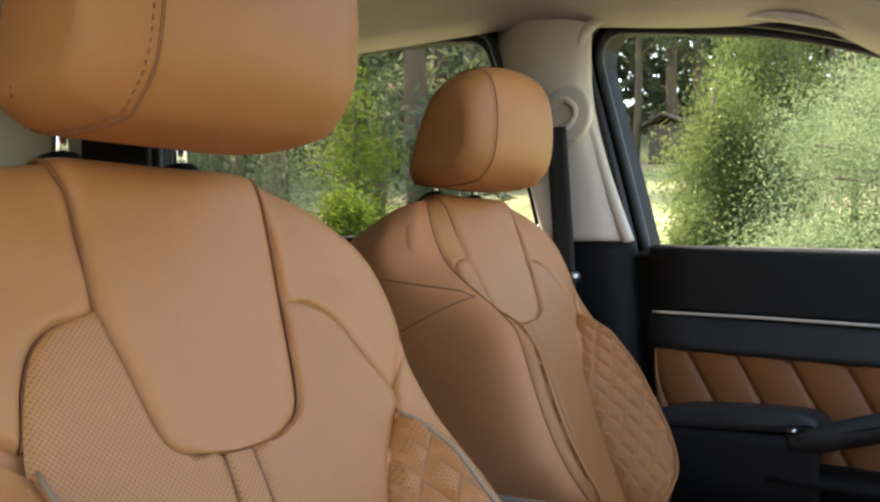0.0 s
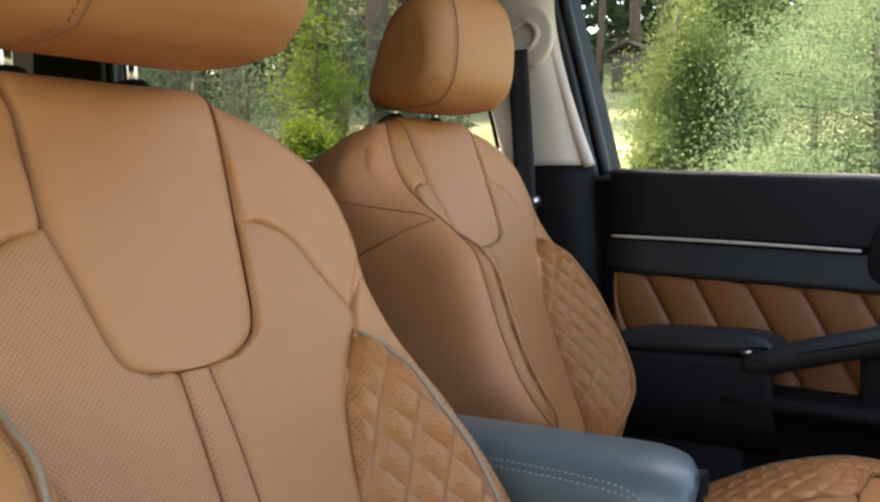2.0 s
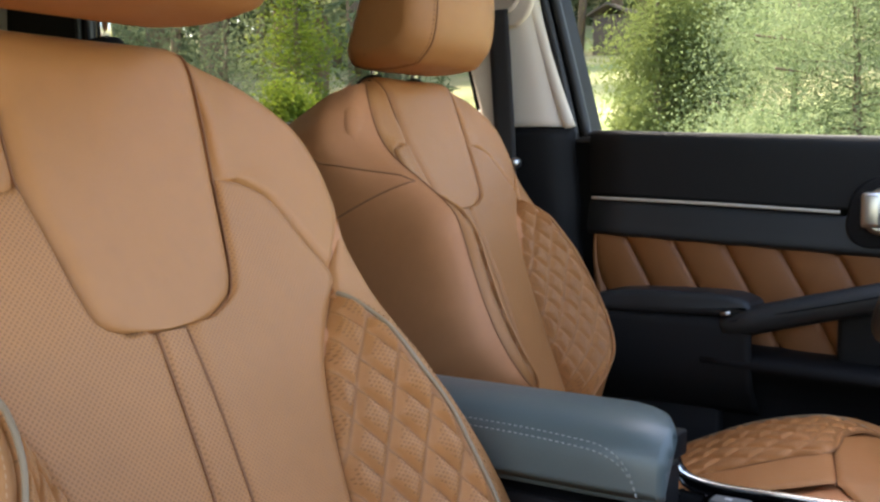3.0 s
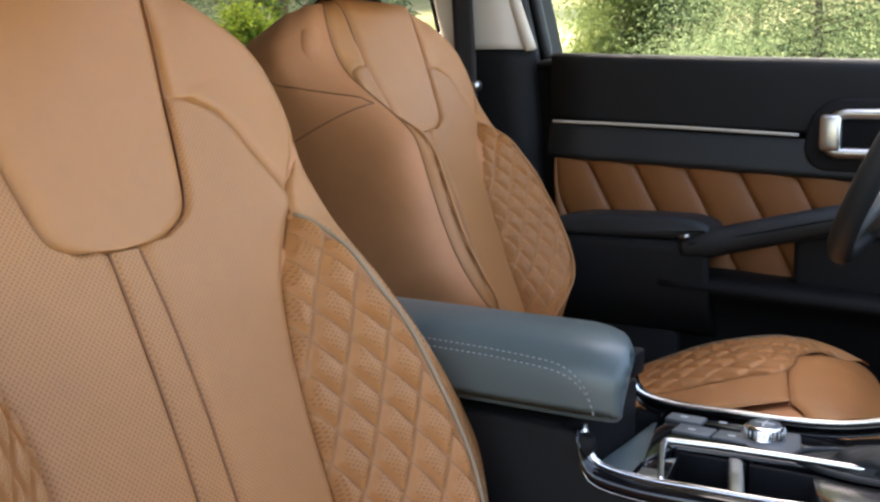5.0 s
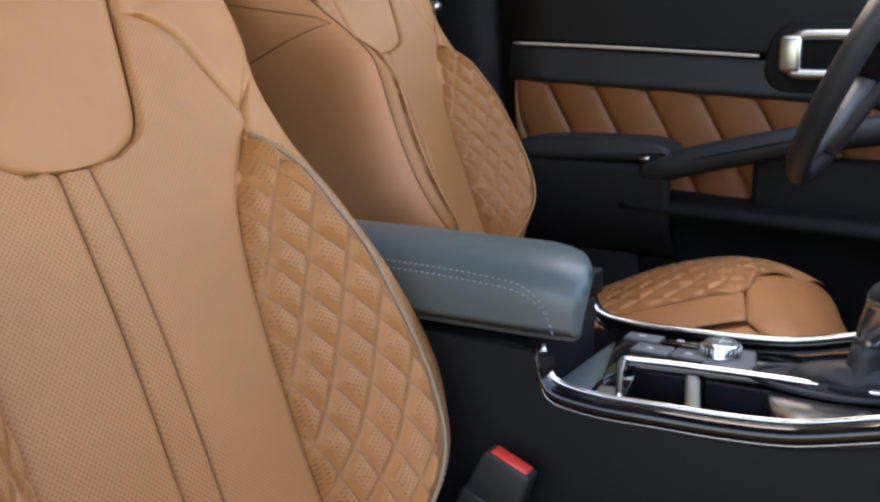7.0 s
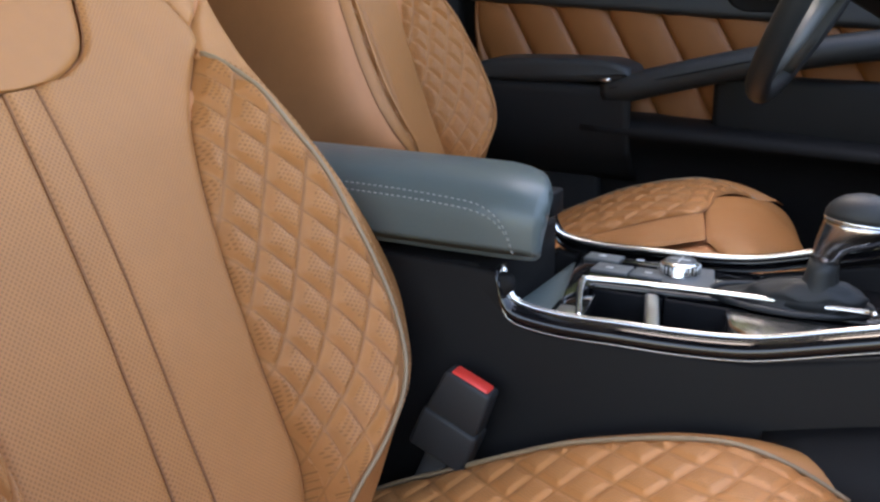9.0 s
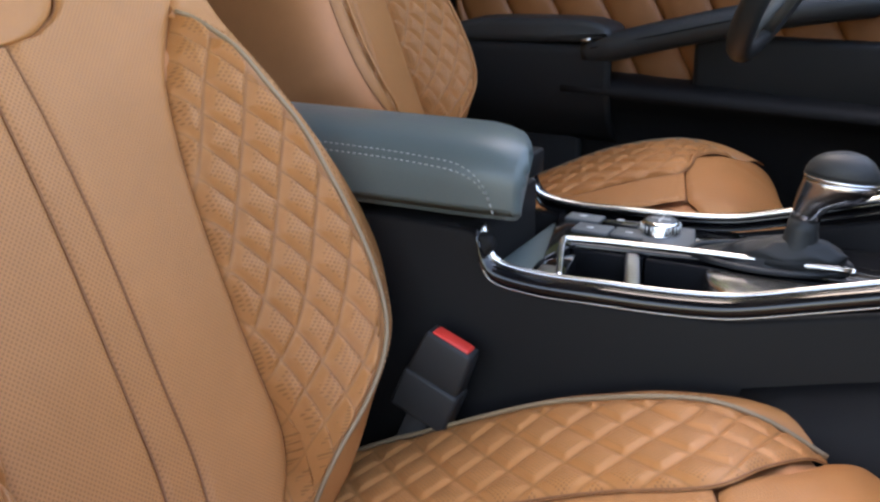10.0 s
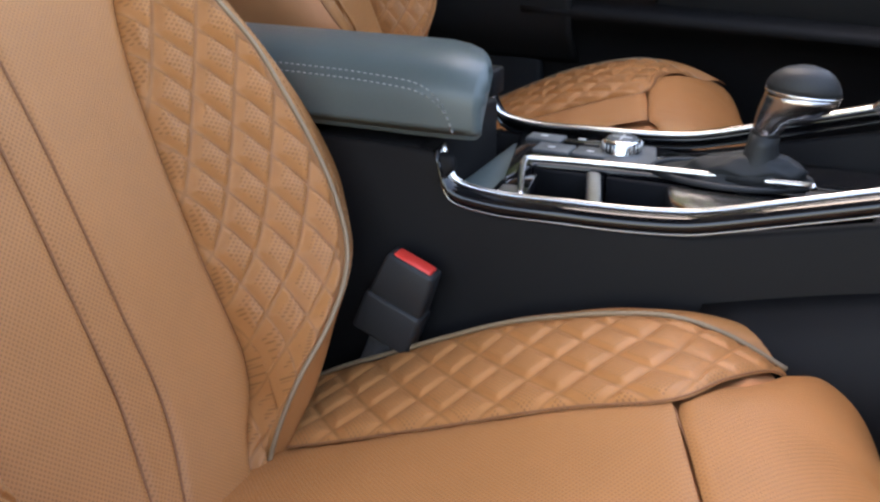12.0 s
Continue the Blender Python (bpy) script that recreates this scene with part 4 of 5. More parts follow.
# top plate with cup holders
part("top_plate", box(-0.345, 0.5, NEAR + 0.012, FAR - 0.012, 0.885, 0.890, 0.001), BLACK, console)
# tray wall shares the sheen colour in place of its reflections
part("bin_wall", box(-0.372, -0.318, NEAR + 0.014, FAR - 0.014, 0.90, 0.950, 0.012, 3), ARM, console, "small open tray before the armrest")
plate = [Vector((x, y, 0.960)) for x, y in ((-0.322, 0.868), (-0.362, 1.018), (-0.10, 1.018), (0.10, 1.015), (0.10, 0.935), (-0.075, 0.928), (-0.17, 0.936), (-0.312, 0.924))]
part("gear_plate", prism(plate, 0.022, (0, 0, -1), 0.002, 2), GLOSS, console, "piano black gear plate")
part("end_plate", prism([Vector((x, y, 0.9605)) for x, y in ((-0.318, 0.812), (-0.324, 0.866), (-0.300, 0.896), (-0.286, 0.812))], 0.020, (0, 0, -1), 0.002, 2), GLOSS, console)
part("socket_cover", prism([Vector((x, y, 0.962)) for x, y in ((-0.312, 0.816), (-0.316, 0.850), (-0.297, 0.852), (-0.290, 0.816))], 0.004, (0, 0, -1), 0.001, 1), SATIN, console)
# cup holder wells: bright frame, dark wells, divider
frame_path = spline([(-0.288, 0.818, 0.964), (-0.318, 0.908, 0.965), (-0.308, 0.920, 0.965), (-0.22, 0.928, 0.966), (-0.085, 0.922, 0.970), (-0.070, 0.912, 0.972)], 50)
part("cup_frame", tube(frame_path, 0.0030, 8), CHROME, console, "chrome frame of the cup holders")
for x0, x1 in ((-0.300, -0.246), (-0.232, -0.170), (-0.120, -0.06)):
    for bxs in ((x0 - 0.012, x1, 0.916, 0.921), (x0, x1, 0.816, 0.820)):
        part("cup_wall", box(*bxs, 0.890, 0.957, 0.002), BLACK, console)
part("cup_divider", prism([Vector((x, y, 0.961)) for x, y in ((-0.231, 0.817), (-0.262, 0.918), (-0.249, 0.918), (-0.218, 0.817))], 0.046, (0, 0, -1), 0.003, 2), SATIN, console, "grey cup holder divider")
part("cup_step", prism([Vector((x, y, 0.958)) for x, y in ((-0.192, 0.918), (-0.178, 0.880), (-0.158, 0.856), (-0.126, 0.856), (-0.100, 0.916))], 0.03, (0, 0, -1), 0.006, 3), KNOB, console, "satin step between the cup holders")
# buttons left of the dial
for x, y, w, d in ((-0.347, 0.990, 0.036, 0.021), (-0.309, 0.992, 0.042, 0.020), (-0.328, 0.956, 0.036, 0.026), (-0.290, 0.957, 0.036, 0.026)):
    b = part("button", box(x, x + w, y, y + d, 0.9585, 0.9628, 0.0012), BUTTON if x != -0.309 else GLOSS, console, "grey control button" if x != -0.309 else "glossy black switch")
    part("symbol", box(x + 0.012, x + 0.019, y + 0.010, y + 0.014, 0.9627, 0.9631, 0), MARK, b)
part("dial_base", prism([Vector((x, y, 0.9625)) for x, y in ((-0.252, 0.942), (-0.278, 1.004), (-0.222, 1.010), (-0.205, 0.942))], 0.006, (0, 0, -1), 0.002, 2), BUTTON, console)
dial = thing("rotary_dial", "silver knurled rotary dial on the console", "dial")
c = Vector((-0.2475, 0.980, 0.962))
part("dial_body", tube([c + Vector((0, 0, z)) for z in (0.0, 0.002, 0.011, 0.0135)], [0.0190, 0.0180, 0.0180, 0.0160], 40), CHROME, dial)
part("dial_face", tube([c + Vector((0, 0, 0.0130)), c + Vector((0, 0, 0.0145))], [0.0145, 0.0135], 32), BUTTON, dial)
for k in range(24):
    a = 2 * math.pi * k / 24
    p = c + Vector((math.cos(a), math.sin(a), 0)) * 0.0182
    part("knurl", tube([p + Vector((0, 0, 0.004)), p + Vector((0, 0, 0.0105))], 0.0007, 5), SATIN, dial)
for a in (0, 90):
    d = Vector((math.cos(radians(a)), math.sin(radians(a)), 0)) * 0.009
    part("symbol", tube([c - d + Vector((0, 0, 0.0147)), c + d + Vector((0, 0, 0.0147))], 0.0008, 5), MARK, dial)
# gear lever with its boot
gear = thing("gear_lever", "automatic gear lever with black leather boot and silver knob", "gear lever")
ringb = [Vector((0.066 * math.cos(a), 0.036 * math.sin(a), 0.0)) for a in [2 * math.pi * i / 60 for i in range(60)]]
bm = bmesh.new()
levels = []
for k in range(16):
    t = k / 15
    f = (1 - t) ** 0.55 * 0.80 + 0.20
    ridge = 0.0022 * math.sin(t * 3.1)
    levels.append([bm.verts.new((-0.143 + 0.027 * t ** 0.8 + v.x * f * (1 + 0.05 * math.sin(t * 13)), 0.952 - 0.014 * t + v.y * (f * 0.75 + 0.12) * (1 + 0.06 * math.sin(t * 13)), 0.961 + 0.027 * t ** 1.3 + ridge * math.sin(7 * i / 60 * 2 * math.pi + 5 * t))) for i, v in enumerate(ringb)])
for a, b in zip(levels, levels[1:]):
    for i in range(60):
        bm.faces.new((a[i], a[(i + 1) % 60], b[(i + 1) % 60], b[i]))
part("boot", bm, BLACK_LEATHER, gear, "black leather gear boot")
part("boot_ring", tube([Vector((-0.143, 0.952, 0.962)) + v * 1.03 for v in ringb], 0.0030, 6, True), BLACK_LEATHER, gear)


def loft(sections, k=28):
    """A body through flat rounded sections: centre x, y, z, half length along x, half width along y, tilt of the section."""
    bm = bmesh.new()
    rings = [[bm.verts.new((cx + hl * math.cos(a), cy + hw * math.sin(a), cz - tilt * hl * math.cos(a))) for a in [2 * math.pi * i / k for i in range(k)]] for cx, cy, cz, hl, hw, tilt in sections]
    for a, b in zip(rings, rings[1:]):
        for i in range(k):
            bm.faces.new((a[i], a[(i + 1) % k], b[(i + 1) % k], b[i]))
    bm.faces.new(rings[0][::-1])
    bm.faces.new(rings[-1])
    return bm


part("stalk", loft([(-0.1250, 0.942, 0.966, 0.0400, 0.0240, 0), (-0.1205, 0.940, 0.973, 0.0260, 0.0200, 0), (-0.1175, 0.939, 0.979, 0.0190, 0.0165, 0), (-0.1167, 0.938, 0.987, 0.0150, 0.0145, 0), (-0.1162, 0.937, 0.996, 0.0132, 0.0130, 0), (-0.1150, 0.937, 1.006, 0.0124, 0.0120, 0.1)]), BLACK_LEATHER, gear, "black leather sleeve under the knob")
part("knob_collar", loft([(-0.1150, 0.937, 1.004, 0.0120, 0.0116, 0.1), (-0.1130, 0.936, 1.013, 0.0122, 0.0120, 0.12), (-0.1090, 0.936, 1.0195, 0.0152, 0.0130, 0.14), (-0.1025, 0.935, 1.0245, 0.0205, 0.0145, 0.12), (-0.0945, 0.935, 1.0305, 0.0268, 0.0165, 0.10), (-0.0900, 0.935, 1.0370, 0.0297, 0.0180, 0.08), (-0.0888, 0.935, 1.0430, 0.0302, 0.0186, 0.08)]), KNOB, gear, "satin silver gear knob body")
part("knob_seam", loft([(-0.0888, 0.935, 1.0425, 0.0306, 0.0190, 0.08), (-0.0888, 0.935, 1.0445, 0.0308, 0.0192, 0.08)]), CHROME, gear, "bright ring round the gear knob")
part("knob_top", loft([(-0.0888, 0.935, 1.0443, 0.0303, 0.0190, 0.08), (-0.0886, 0.935, 1.0490, 0.0298, 0.0192, 0.07), (-0.0884, 0.935, 1.0540, 0.0275, 0.0182, 0.06), (-0.0882, 0.935, 1.0590, 0.0232, 0.0160, 0.04), (-0.0882, 0.935, 1.0630, 0.0170, 0.0122, 0.02), (-0.0882, 0.935, 1.0655, 0.0085, 0.0065, 0)]), BLACK_LEATHER, gear, "black leather gear knob top")
# front of the console: glossy panel, small reflections come from real parts
part("front_panel", prism([Vector((x, y, z)) for x, y, z in ((-0.02, NEAR + 0.02, 0.975), (-0.02, FAR - 0.03, 0.975), (0.40, FAR - 0.03, 1.09), (0.40, NEAR + 0.02, 1.09))], 0.02, (0, 0, -1), 0.003, 2), BLACK, console, "black front panel")
part("grab_bar", tube(spline([(-0.035, 1.000, 1.018), (-0.01, 1.004, 1.036), (0.05, 1.008, 1.052), (0.2, 1.01, 1.10)], 20), 0.0055, 10), CHROME, console, "chrome grab bar")
for k in range(3):
    part("front_switch", box(-0.005 + 0.03 * k, 0.012 + 0.03 * k, 0.87 + 0.02 * k, 0.885 + 0.02 * k, 0.982 + 0.008 * k, 0.990 + 0.008 * k, 0.003), SATIN, console)

# ---- armrest lid ----
arm = thing("armrest", "dark vinyl console armrest, sky sheen in its colour, grey double stitching", "armrest")
sec = [(0.0, 1.010), (0.0, 1.040), (0.004, 1.056), (0.018, 1.070), (0.045, 1.077), (0.08, 1.076), (0.12, 1.067), (0.155, 1.054), (0.180, 1.038), (0.190, 1.020), (0.190, 1.004)]
bm = bmesh.new()
rings = []
xs = [-0.82, -0.60, -0.50, -0.42, -0.38, -0.355, -0.338, -0.326, -0.318]
for i, x in enumerate(xs):
    d = max(0.0, (x + 0.372) / 0.054)
    shrink = 1 - 0.10 * d ** 2
    drop = 0.010 * d ** 3
    pr = spline([(y, z, 0) for y, z in sec], 44)
    rings.append([bm.verts.new((x - 0.42 * max(0.0, p.x - 0.03) * sm((x + 0.6) / 0.28), NEAR - 0.002 + 0.095 + (p.x - 0.095) * shrink, p.y - drop * (p.y - 1.0) / 0.07)) for p in pr])
for a, b in zip(rings, rings[1:]):
    for k in range(len(a) - 1):
        bm.faces.new((a[k], a[k + 1], b[k + 1], b[k]))
    bm.faces.new((a[-1], a[0], b[0], b[-1]))
bm.faces.new(rings[-1])
bm.faces.new(rings[0][::-1])
bmesh.ops.recalc_face_normals(bm, faces=bm.faces[:])
bmesh.ops.bevel(bm, geom=[e for e in bm.edges if e.calc_face_angle(0) > 0.9], offset=0.008, segments=3, profile=0.5, affect="EDGES")
part("lid", bm, ARM, arm)
for dz in (0.0, 0.0065):
    line = spline([(-0.82, NEAR - 0.0012, 1.056 + dz), (-0.50, NEAR - 0.0012, 1.055 + dz), (-0.40, NEAR - 0.0015, 1.052 + dz), (-0.366, NEAR - 0.0018, 1.047 + dz), (-0.348, NEAR - 0.001, 1.034 + dz * 0.6), (-0.340, NEAR + 0.0008, 1.014 + dz * 0.2)], 90)
    part("stitching", stitches(line, 0.0034, 0.0024, 0.0006), GREY_THREAD, arm, "grey stitching")
part("latch", box(-0.372, -0.352, 0.915, 0.945, 1.018, 1.042, 0.003), DARK, arm)

# ---- belt buckle ----
buckle = thing("seat_belt_buckle", "black seat belt buckle with red release button", "buckle")
bu = (Vector((0.042, 0, -0.017))).normalized()
bd = Vector((-0.031, 0, -0.073)).normalized()
b0 = Vector((-0.3600, 0.768, 0.913))


def slab(p, half, length, t0, t1):
    return [p - bu * half * t0, p + bu * half * t0, p + bu * half * t1 + bd * length, p - bu * half * t1 + bd * length]


part("body", prism([v + Vector((0, -0.011, 0)) for v in slab(b0, 0.0222, 0.042, 1.0, 1.14)], 0.022, (0, 1, 0), 0.003, 2), BUCKLE, buckle)
part("sleeve", prism([v + Vector((0, -0.013, 0)) for v in slab(b0 + bd * 0.040, 0.0270, 0.040, 1.0, 1.02)], 0.027, (0, 1, 0), 0.004, 3), BUCKLE, buckle)
part("release_button", prism([v + Vector((0, -0.007, 0)) for v in slab(b0 - bd * 0.0022, 0.0185, 0.006, 0.94, 1.0)], 0.014, (0, 1, 0), 0.0015, 2), RED, buckle, "red release button")
part("strap", prism([v + Vector((0, -0.004, 0)) for v in slab(b0 + bd * 0.070, 0.011, 0.16, 1.0, 1.0)], 0.008, (0, 1, 0), 0.001, 1), BELT, buckle)


# ---- outside ----
def ground_height(x, y):
    d = max(0.0, y - 4.0)
    return 0.22 + 0.10 * d + 0.11 * max(0.0, d - 4) * (1 if d < 60 else 60 / d) + 0.12 * noise.noise(Vector((x * 0.25, y * 0.25, 0)))


def meadow_material():
    m, n, l, b = material("dry_meadow")
    co = n.new("ShaderNodeTexCoord").outputs["Object"]
    a, f = n.new("ShaderNodeTexNoise"), n.new("ShaderNodeTexNoise")
    a.inputs["Scale"].default_value, a.inputs["Detail"].default_value = 0.35, 6
    f.inputs["Scale"].default_value, f.inputs["Detail"].default_value = 9, 5
    l.new(co, a.inputs["Vector"])
    l.new(co, f.inputs["Vector"])
    ramp = n.new("ShaderNodeValToRGB")
    ramp.color_ramp.elements[0].position, ramp.color_ramp.elements[0].color = 0.40, (0.12, 0.165, 0.055, 1)
    ramp.color_ramp.elements[1].position, ramp.color_ramp.elements[1].color = 0.60, (0.24, 0.215, 0.115, 1)
    l.new(math_node(n, l, "MULTIPLY_ADD", f.outputs[0], 0.25, math_node(n, l, "MULTIPLY", a.outputs[0], 0.75)), ramp.inputs[0])
    l.new(ramp.outputs[0], b.inputs["Base Color"])
    b.inputs["Roughness"].default_value = 1.0
    return m


def leaf_material(name, c0, c1, patch=5.0):
    m, n, l, b = material(name)
    geo = n.new("ShaderNodeNewGeometry")
    ramp = n.new("ShaderNodeValToRGB")
    ramp.color_ramp.elements[0].color, ramp.color_ramp.elements[1].color = (*c0, 1), (*c1, 1)
    clump = n.new("ShaderNodeTexNoise")
    clump.inputs["Scale"].default_value, clump.inputs["Detail"].default_value = patch, 3
    l.new(n.new("ShaderNodeTexCoord").outputs["Object"], clump.inputs["Vector"])
    spread = math_node(n, l, "MULTIPLY_ADD", clump.outputs[0], 2.6, -1.0)
    l.new(math_node(n, l, "MULTIPLY_ADD", geo.outputs["Random Per Island"], 0.4, spread), ramp.inputs[0])
    l.new(ramp.outputs[0], b.inputs["Base Color"])
    b.inputs["Roughness"].default_value = 0.85
    b.inputs["Specular IOR Level"].default_value = 0.08
    tr = n.new("ShaderNodeBsdfTranslucent")
    l.new(ramp.outputs[0], tr.inputs["Color"])
    mix = n.new("ShaderNodeMixShader")
    mix.inputs[0].default_value = 0.4
    l.new(b.outputs[0], mix.inputs[1])
    l.new(tr.outputs[0], mix.inputs[2])
    l.new(mix.outputs[0], n["Material Output"].inputs["Surface"])
    return m


xs = [-400, -250, -160, -100] + [-70 + 2 * i for i in range(46)] + [30, 60, 120, 250, 400]
ys = [-300, -150, -60, -20] + [-10 + 1.5 * i for i in range(50)] + [75, 90, 120, 200, 400]
bm = sheet([[Vector((x, y, ground_height(x, min(y, 120)))) for x in xs] for y in ys])
bmesh.ops.recalc_face_normals(bm, faces=bm.faces[:])
tagged(part("ground", bm, meadow_material()), "sunlit meadow and dry grass slope outside the car", "ground", "", "structure")

# dark ground added out of view, keeps bounced light off the near side
ADDED_ROAD = varied("added_dark_asphalt", (0.055, 0.053, 0.05), 0.95, spread=0.3, scale=3, grain=60, bump=0.8, depth=0.01)
grid = [[Vector((-9 + 18 * i / 20, -12 + 13.9 * j / 20, 0.36 + 0.01 * noise.noise(Vector((i, j, 3))) - 0.08 * (i in (0, 20) or j in (0, 20)) * 3)) for i in range(21)] for j in range(21)]
bm = sheet(grid)
bmesh.ops.recalc_face_normals(bm, faces=bm.faces[:])
tagged(part("road", bm, ADDED_ROAD), "unseen dark ground added under the car to dim bounced light", "road", "", "structure")
BARK = varied("pine_bark", (0.11, 0.075, 0.05), 0.95, spread=0.4, scale=3, grain=30, bump=0.9, depth=0.03)
# needle tones lightened to stand in for haze over the wood
PINE = leaf_material("hazed_pine_needles", (0.075, 0.10, 0.055), (0.17, 0.20, 0.115), 0.8)
JUNIPER = leaf_material("juniper_foliage", (0.075, 0.10, 0.032), (0.16, 0.19, 0.060), 4.0)
SHRUB = leaf_material("shrub_leaves", (0.11, 0.155, 0.065), (0.25, 0.30, 0.165), 4.0)
MAPLE = leaf_material("yellow_green_leaves", (0.09, 0.14, 0.02), (0.19, 0.23, 0.03))


def leaves(spots, size, rng, stretch=1.6, rise=0.0):
    """Small bent leaf blades at the spots, each an island of its own."""
    vs, fs = [], []
    for p in spots:
        d = Vector((rng.gauss(0, 1), rng.gauss(0, 1), rng.gauss(0, 0.7) + rise)).normalized()
        s = d.cross(Vector((rng.gauss(0, 1), rng.gauss(0, 1), rng.gauss(0, 1)))).normalized()
        k = size * rng.uniform(0.6, 1.4)
        i = len(vs)
        q = Vector(p)
        b = d.cross(s) * k * 0.25
        vs += [q - d * k * stretch, q + s * k * 0.5 + b, q + d * k * stretch, q - s * k * 0.5 + b]
        fs.append((i, i + 1, i + 2, i + 3))
    me = bpy.data.meshes.new("crown")
    me.from_pydata(vs, [], fs)
    return me


def tree(name, label, x, y, height, spread, mat, seed, count, size, crown_from, trunk_r, shape="cone", rise=0.0):
    rng = random.Random(seed)
    z0 = ground_height(x, y) - 0.1
    t = thing(name, label, "tree" if trunk_r > 0.06 else "bush", name + "s")
    t.location = (x, y, z0)
    bm = bmesh.new()
    lean = Vector((rng.uniform(-0.03, 0.03), rng.uniform(-0.03, 0.03), 1))
    trunk = [lean * height * k / 8 + Vector((rng.uniform(-1, 1), rng.uniform(-1, 1), 0)) * trunk_r * 0.3 for k in range(9)]
    bm = tube(trunk, [trunk_r * (1 - 0.85 * k / 8) for k in range(9)], 9)
    clumps = []
    for k in range(int(14 + spread * 8)):
        f = rng.random() ** 0.8
        h = crown_from + (1 - crown_from) * f
        if shape == "cone":
            r = spread * (1.05 - f) * rng.uniform(0.45, 1.0)
        elif shape == "flame":
            r = spread * math.sin(math.pi * min(0.95, 0.25 + 0.75 * f)) * rng.uniform(0.3, 1.0)
        else:
            r = spread * math.sqrt(max(1 - (2 * f - 1) ** 2, 0.05)) * rng.uniform(0.5, 1.0)
        a = rng.uniform(0, 2 * math.pi)
        base = lean * height * max(h - 0.05, 0.05)
        tip = Vector((math.cos(a) * r, math.sin(a) * r, height * h)) + Vector((lean.x, lean.y, 0)) * height * h
        clumps.append((base, tip))
        limb = tube([base, base.lerp(tip, 0.55) + Vector((0, 0, 0.04 * r)), tip], [trunk_r * 0.3 * (1.1 - f), trunk_r * 0.2 * (1.1 - f), 0.008], 5)
        me = bpy.data.meshes.new("limb")
        limb.to_mesh(me)
        limb.free()
        bm.from_mesh(me)
        bpy.data.meshes.remove(me)
    part("trunk", bm, BARK, t)
    spots = []
    for k in range(count):
        base, tip = rng.choice(clumps)
        g = rng.uniform(0.35, 1.1)
        p = base.lerp(tip, g)
        sp = 0.16 * spread + 0.05
        p = p + Vector((rng.gauss(0, sp), rng.gauss(0, sp), rng.gauss(0, sp * 0.9) + rise * rng.random() * 0.5))
        spots.append(p)
    me = leaves(spots, size, rng, 1.8 if shape != "ball" else 1.1, rise)
    me.materials.append(mat)
    crown = new("crown", me)
    crown.parent = t
    return t


def along(px, dist):
    """A place on the ground at that distance, in the direction px degrees left of straight across the car."""
    a = radians(px)
    return -dist * math.sin(a), dist * math.cos(a)


# upright juniper and shrubs close to the driver's window
for i, (deg, dist, h, r) in enumerate(((22.9, 7.0, 2.15, 0.36), (21.2, 7.6, 2.3, 0.40), (19.4, 7.6, 2.75, 0.50), (23.8, 6.6, 0.95, 0.16))):
    x, y = along(deg, dist)
    tree("juniper", "upright yellow-green juniper beside the car", x, y, h, r, JUNIPER, 10 + i, 34000, 0.0085, 0.04, 0.055, "flame", 0.9)
for i, (deg, dist, h, r) in enumerate(((15.8, 7.0, 1.9, 0.75), (12.5, 6.6, 2.0, 0.9), (9.0, 6.8, 2.2, 1.0), (18.2, 5.6, 1.15, 0.45), (21.6, 5.6, 0.90, 0.28), (13.0, 10.5, 3.2, 1.3), (5.0, 6.8, 2.2, 1.1), (0.0, 7.2, 2.4, 1.2))):
    x, y = along(deg, dist)
    tree("shrub", "pale green leafy shrub on the slope", x, y, h, r, SHRUB, 30 + i, 46000, 0.0085, 0.03, 0.05, "ball")
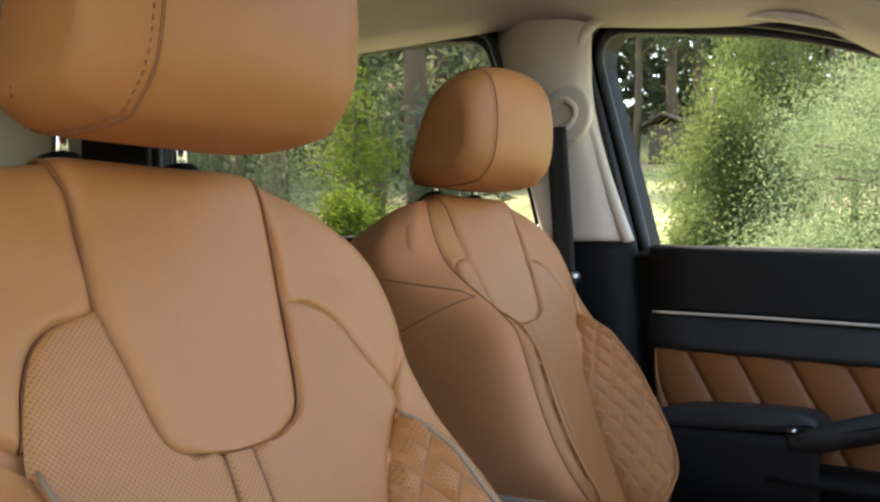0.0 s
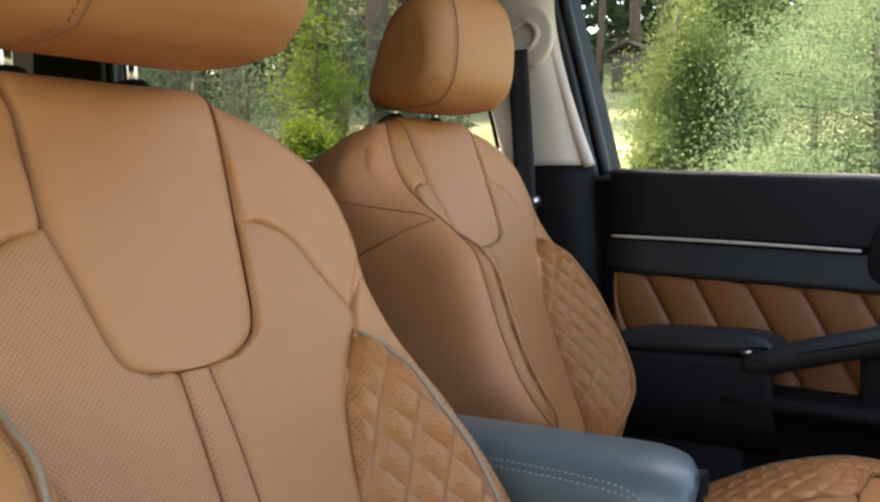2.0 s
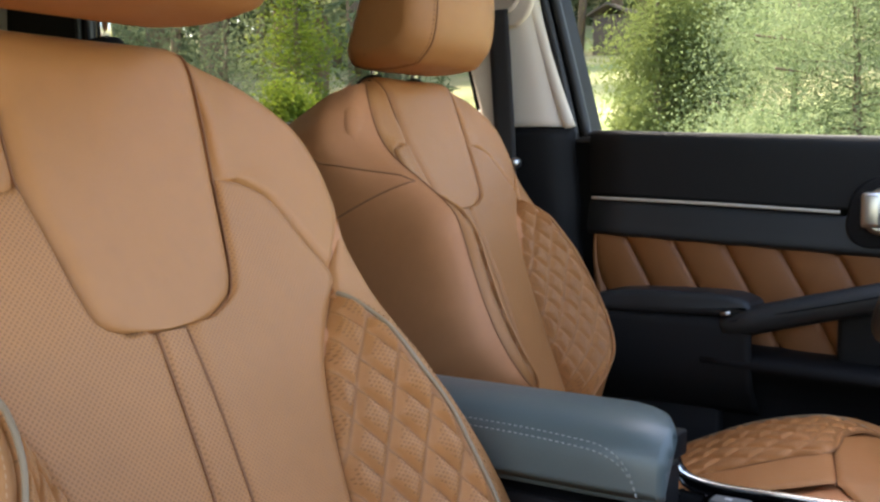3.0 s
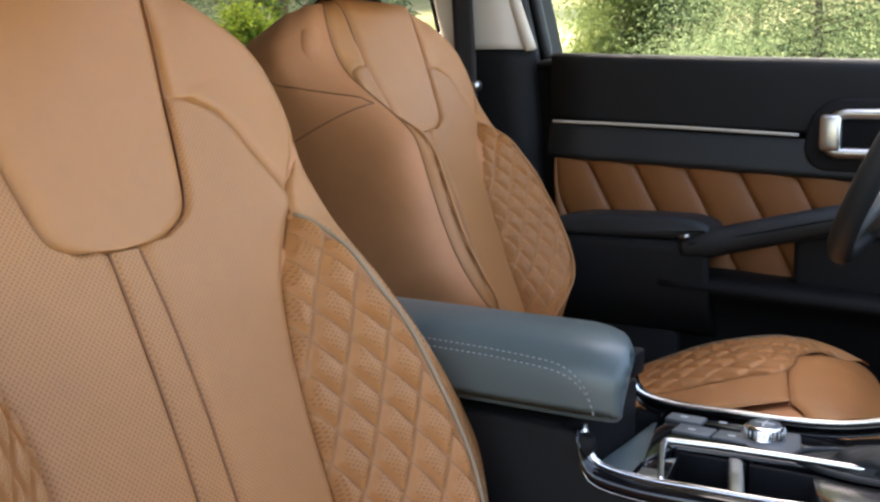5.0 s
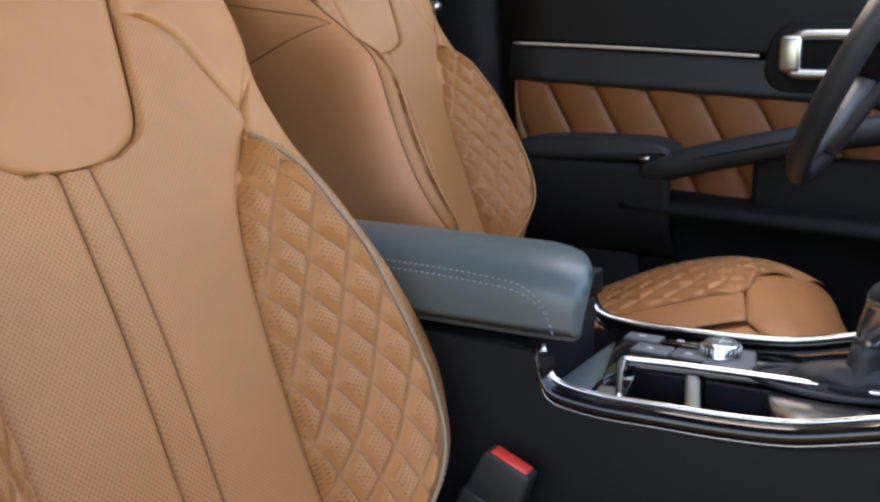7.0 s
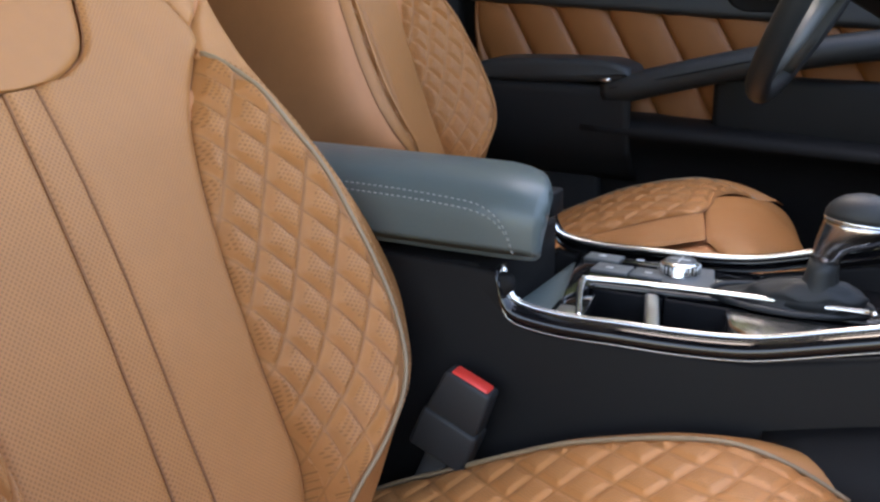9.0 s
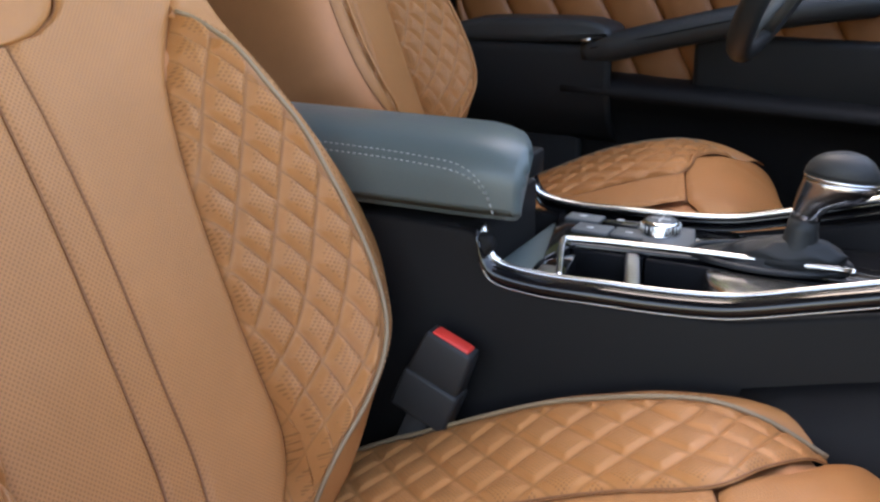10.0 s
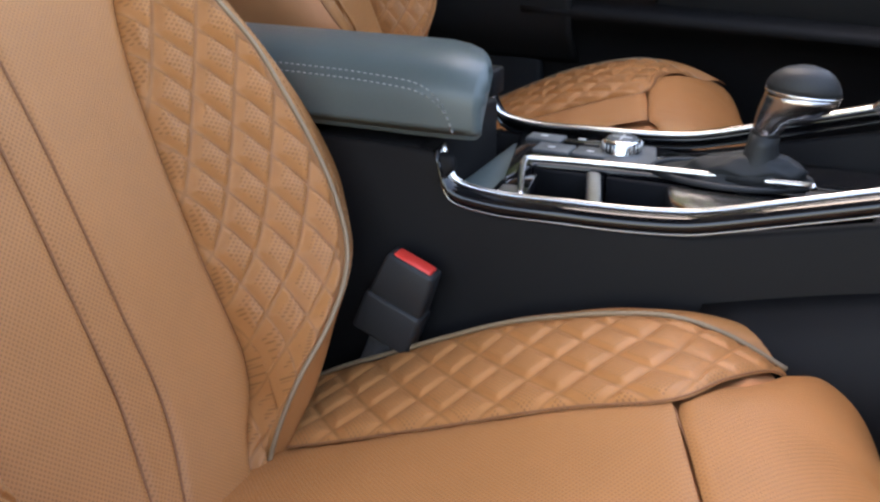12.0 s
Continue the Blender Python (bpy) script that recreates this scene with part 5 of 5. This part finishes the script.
# yellow-green broadleaf and dark bushes behind the rear window
for i, (deg, dist, h, r, mat) in enumerate(((42.2, 9.5, 2.75, 0.42, MAPLE), (46.0, 8.5, 1.9, 0.75, PINE), (50.0, 8.5, 2.3, 1.0, PINE), (42.6, 8.0, 1.5, 0.28, MAPLE), (55.0, 8.0, 2.3, 1.0, PINE), (37.2, 11.5, 2.0, 0.5, PINE))):
    x, y = along(deg, dist)
    tree("broadleaf_tree", "small tree with yellow-green leaves on the slope", x, y, h, r, mat, 60 + i, 9000, 0.016, 0.12, 0.065, "ball")
# pines standing behind
rng = random.Random(5)
for i in range(34):
    deg = 6 + 46 * (i + rng.random()) / 34
    dist = rng.uniform(22, 38)
    x, y = along(deg, dist)
    tree("pine", "tall dark pine on the wooded slope", x, y, rng.uniform(11, 17), rng.uniform(1.3, 2.2), PINE, 100 + i, 5000, 0.055, rng.uniform(0.14, 0.34), rng.uniform(0.10, 0.17), "cone", -0.1)
for i in range(11):
    x, y = along(36 + 26 * (i + rng.random()) / 11, rng.uniform(12, 19))
    tree("pine", "tall dark pine on the wooded slope", x, y, rng.uniform(9, 13), rng.uniform(1.3, 2.0), PINE, 200 + i, 5000, 0.05, rng.uniform(0.08, 0.2), rng.uniform(0.14, 0.2), "cone", -0.1)
# far wood
spots = []
for i in range(120000):
    deg, dist = rng.uniform(-10, 60), rng.uniform(38, 70)
    x, y = along(deg, dist)
    spots.append((x, y, ground_height(x, min(y, 120)) + rng.random() ** 0.9 * 27))
for i in range(50000):
    x, y = along(rng.uniform(0, 52), rng.uniform(72, 95))
    spots.append((x, y, ground_height(x, min(y, 120)) + rng.random() * 34))
me = leaves(spots, 0.27, rng, 1.3)
me.materials.append(PINE)
tagged(new("far_wood", me), "dense dark pine wood on the far slope", "woods", "", "stuff")
# dark hut among the trunks
hut = thing("hut", "small dark weathered wooden hut among the pines", "hut")
hx, hy = along(25.0, 27.0)
hut.location = (hx, hy, ground_height(hx, hy))
OLD = varied("weathered_boards", (0.07, 0.05, 0.04), 0.9, spread=0.4, scale=2, grain=25, bump=0.8, depth=0.02)
part("walls", box(-0.45, 0.45, -0.6, 0.6, -0.3, 0.85, 0.02), OLD, hut)
part("roof", prism([Vector((x, -0.75, z)) for x, z in ((-0.55, 0.82), (0, 1.08), (0.55, 0.82), (0.55, 0.88), (0, 1.15), (-0.55, 0.88))], 1.5, (0, 1, 0), 0.01, 1), OLD, hut)
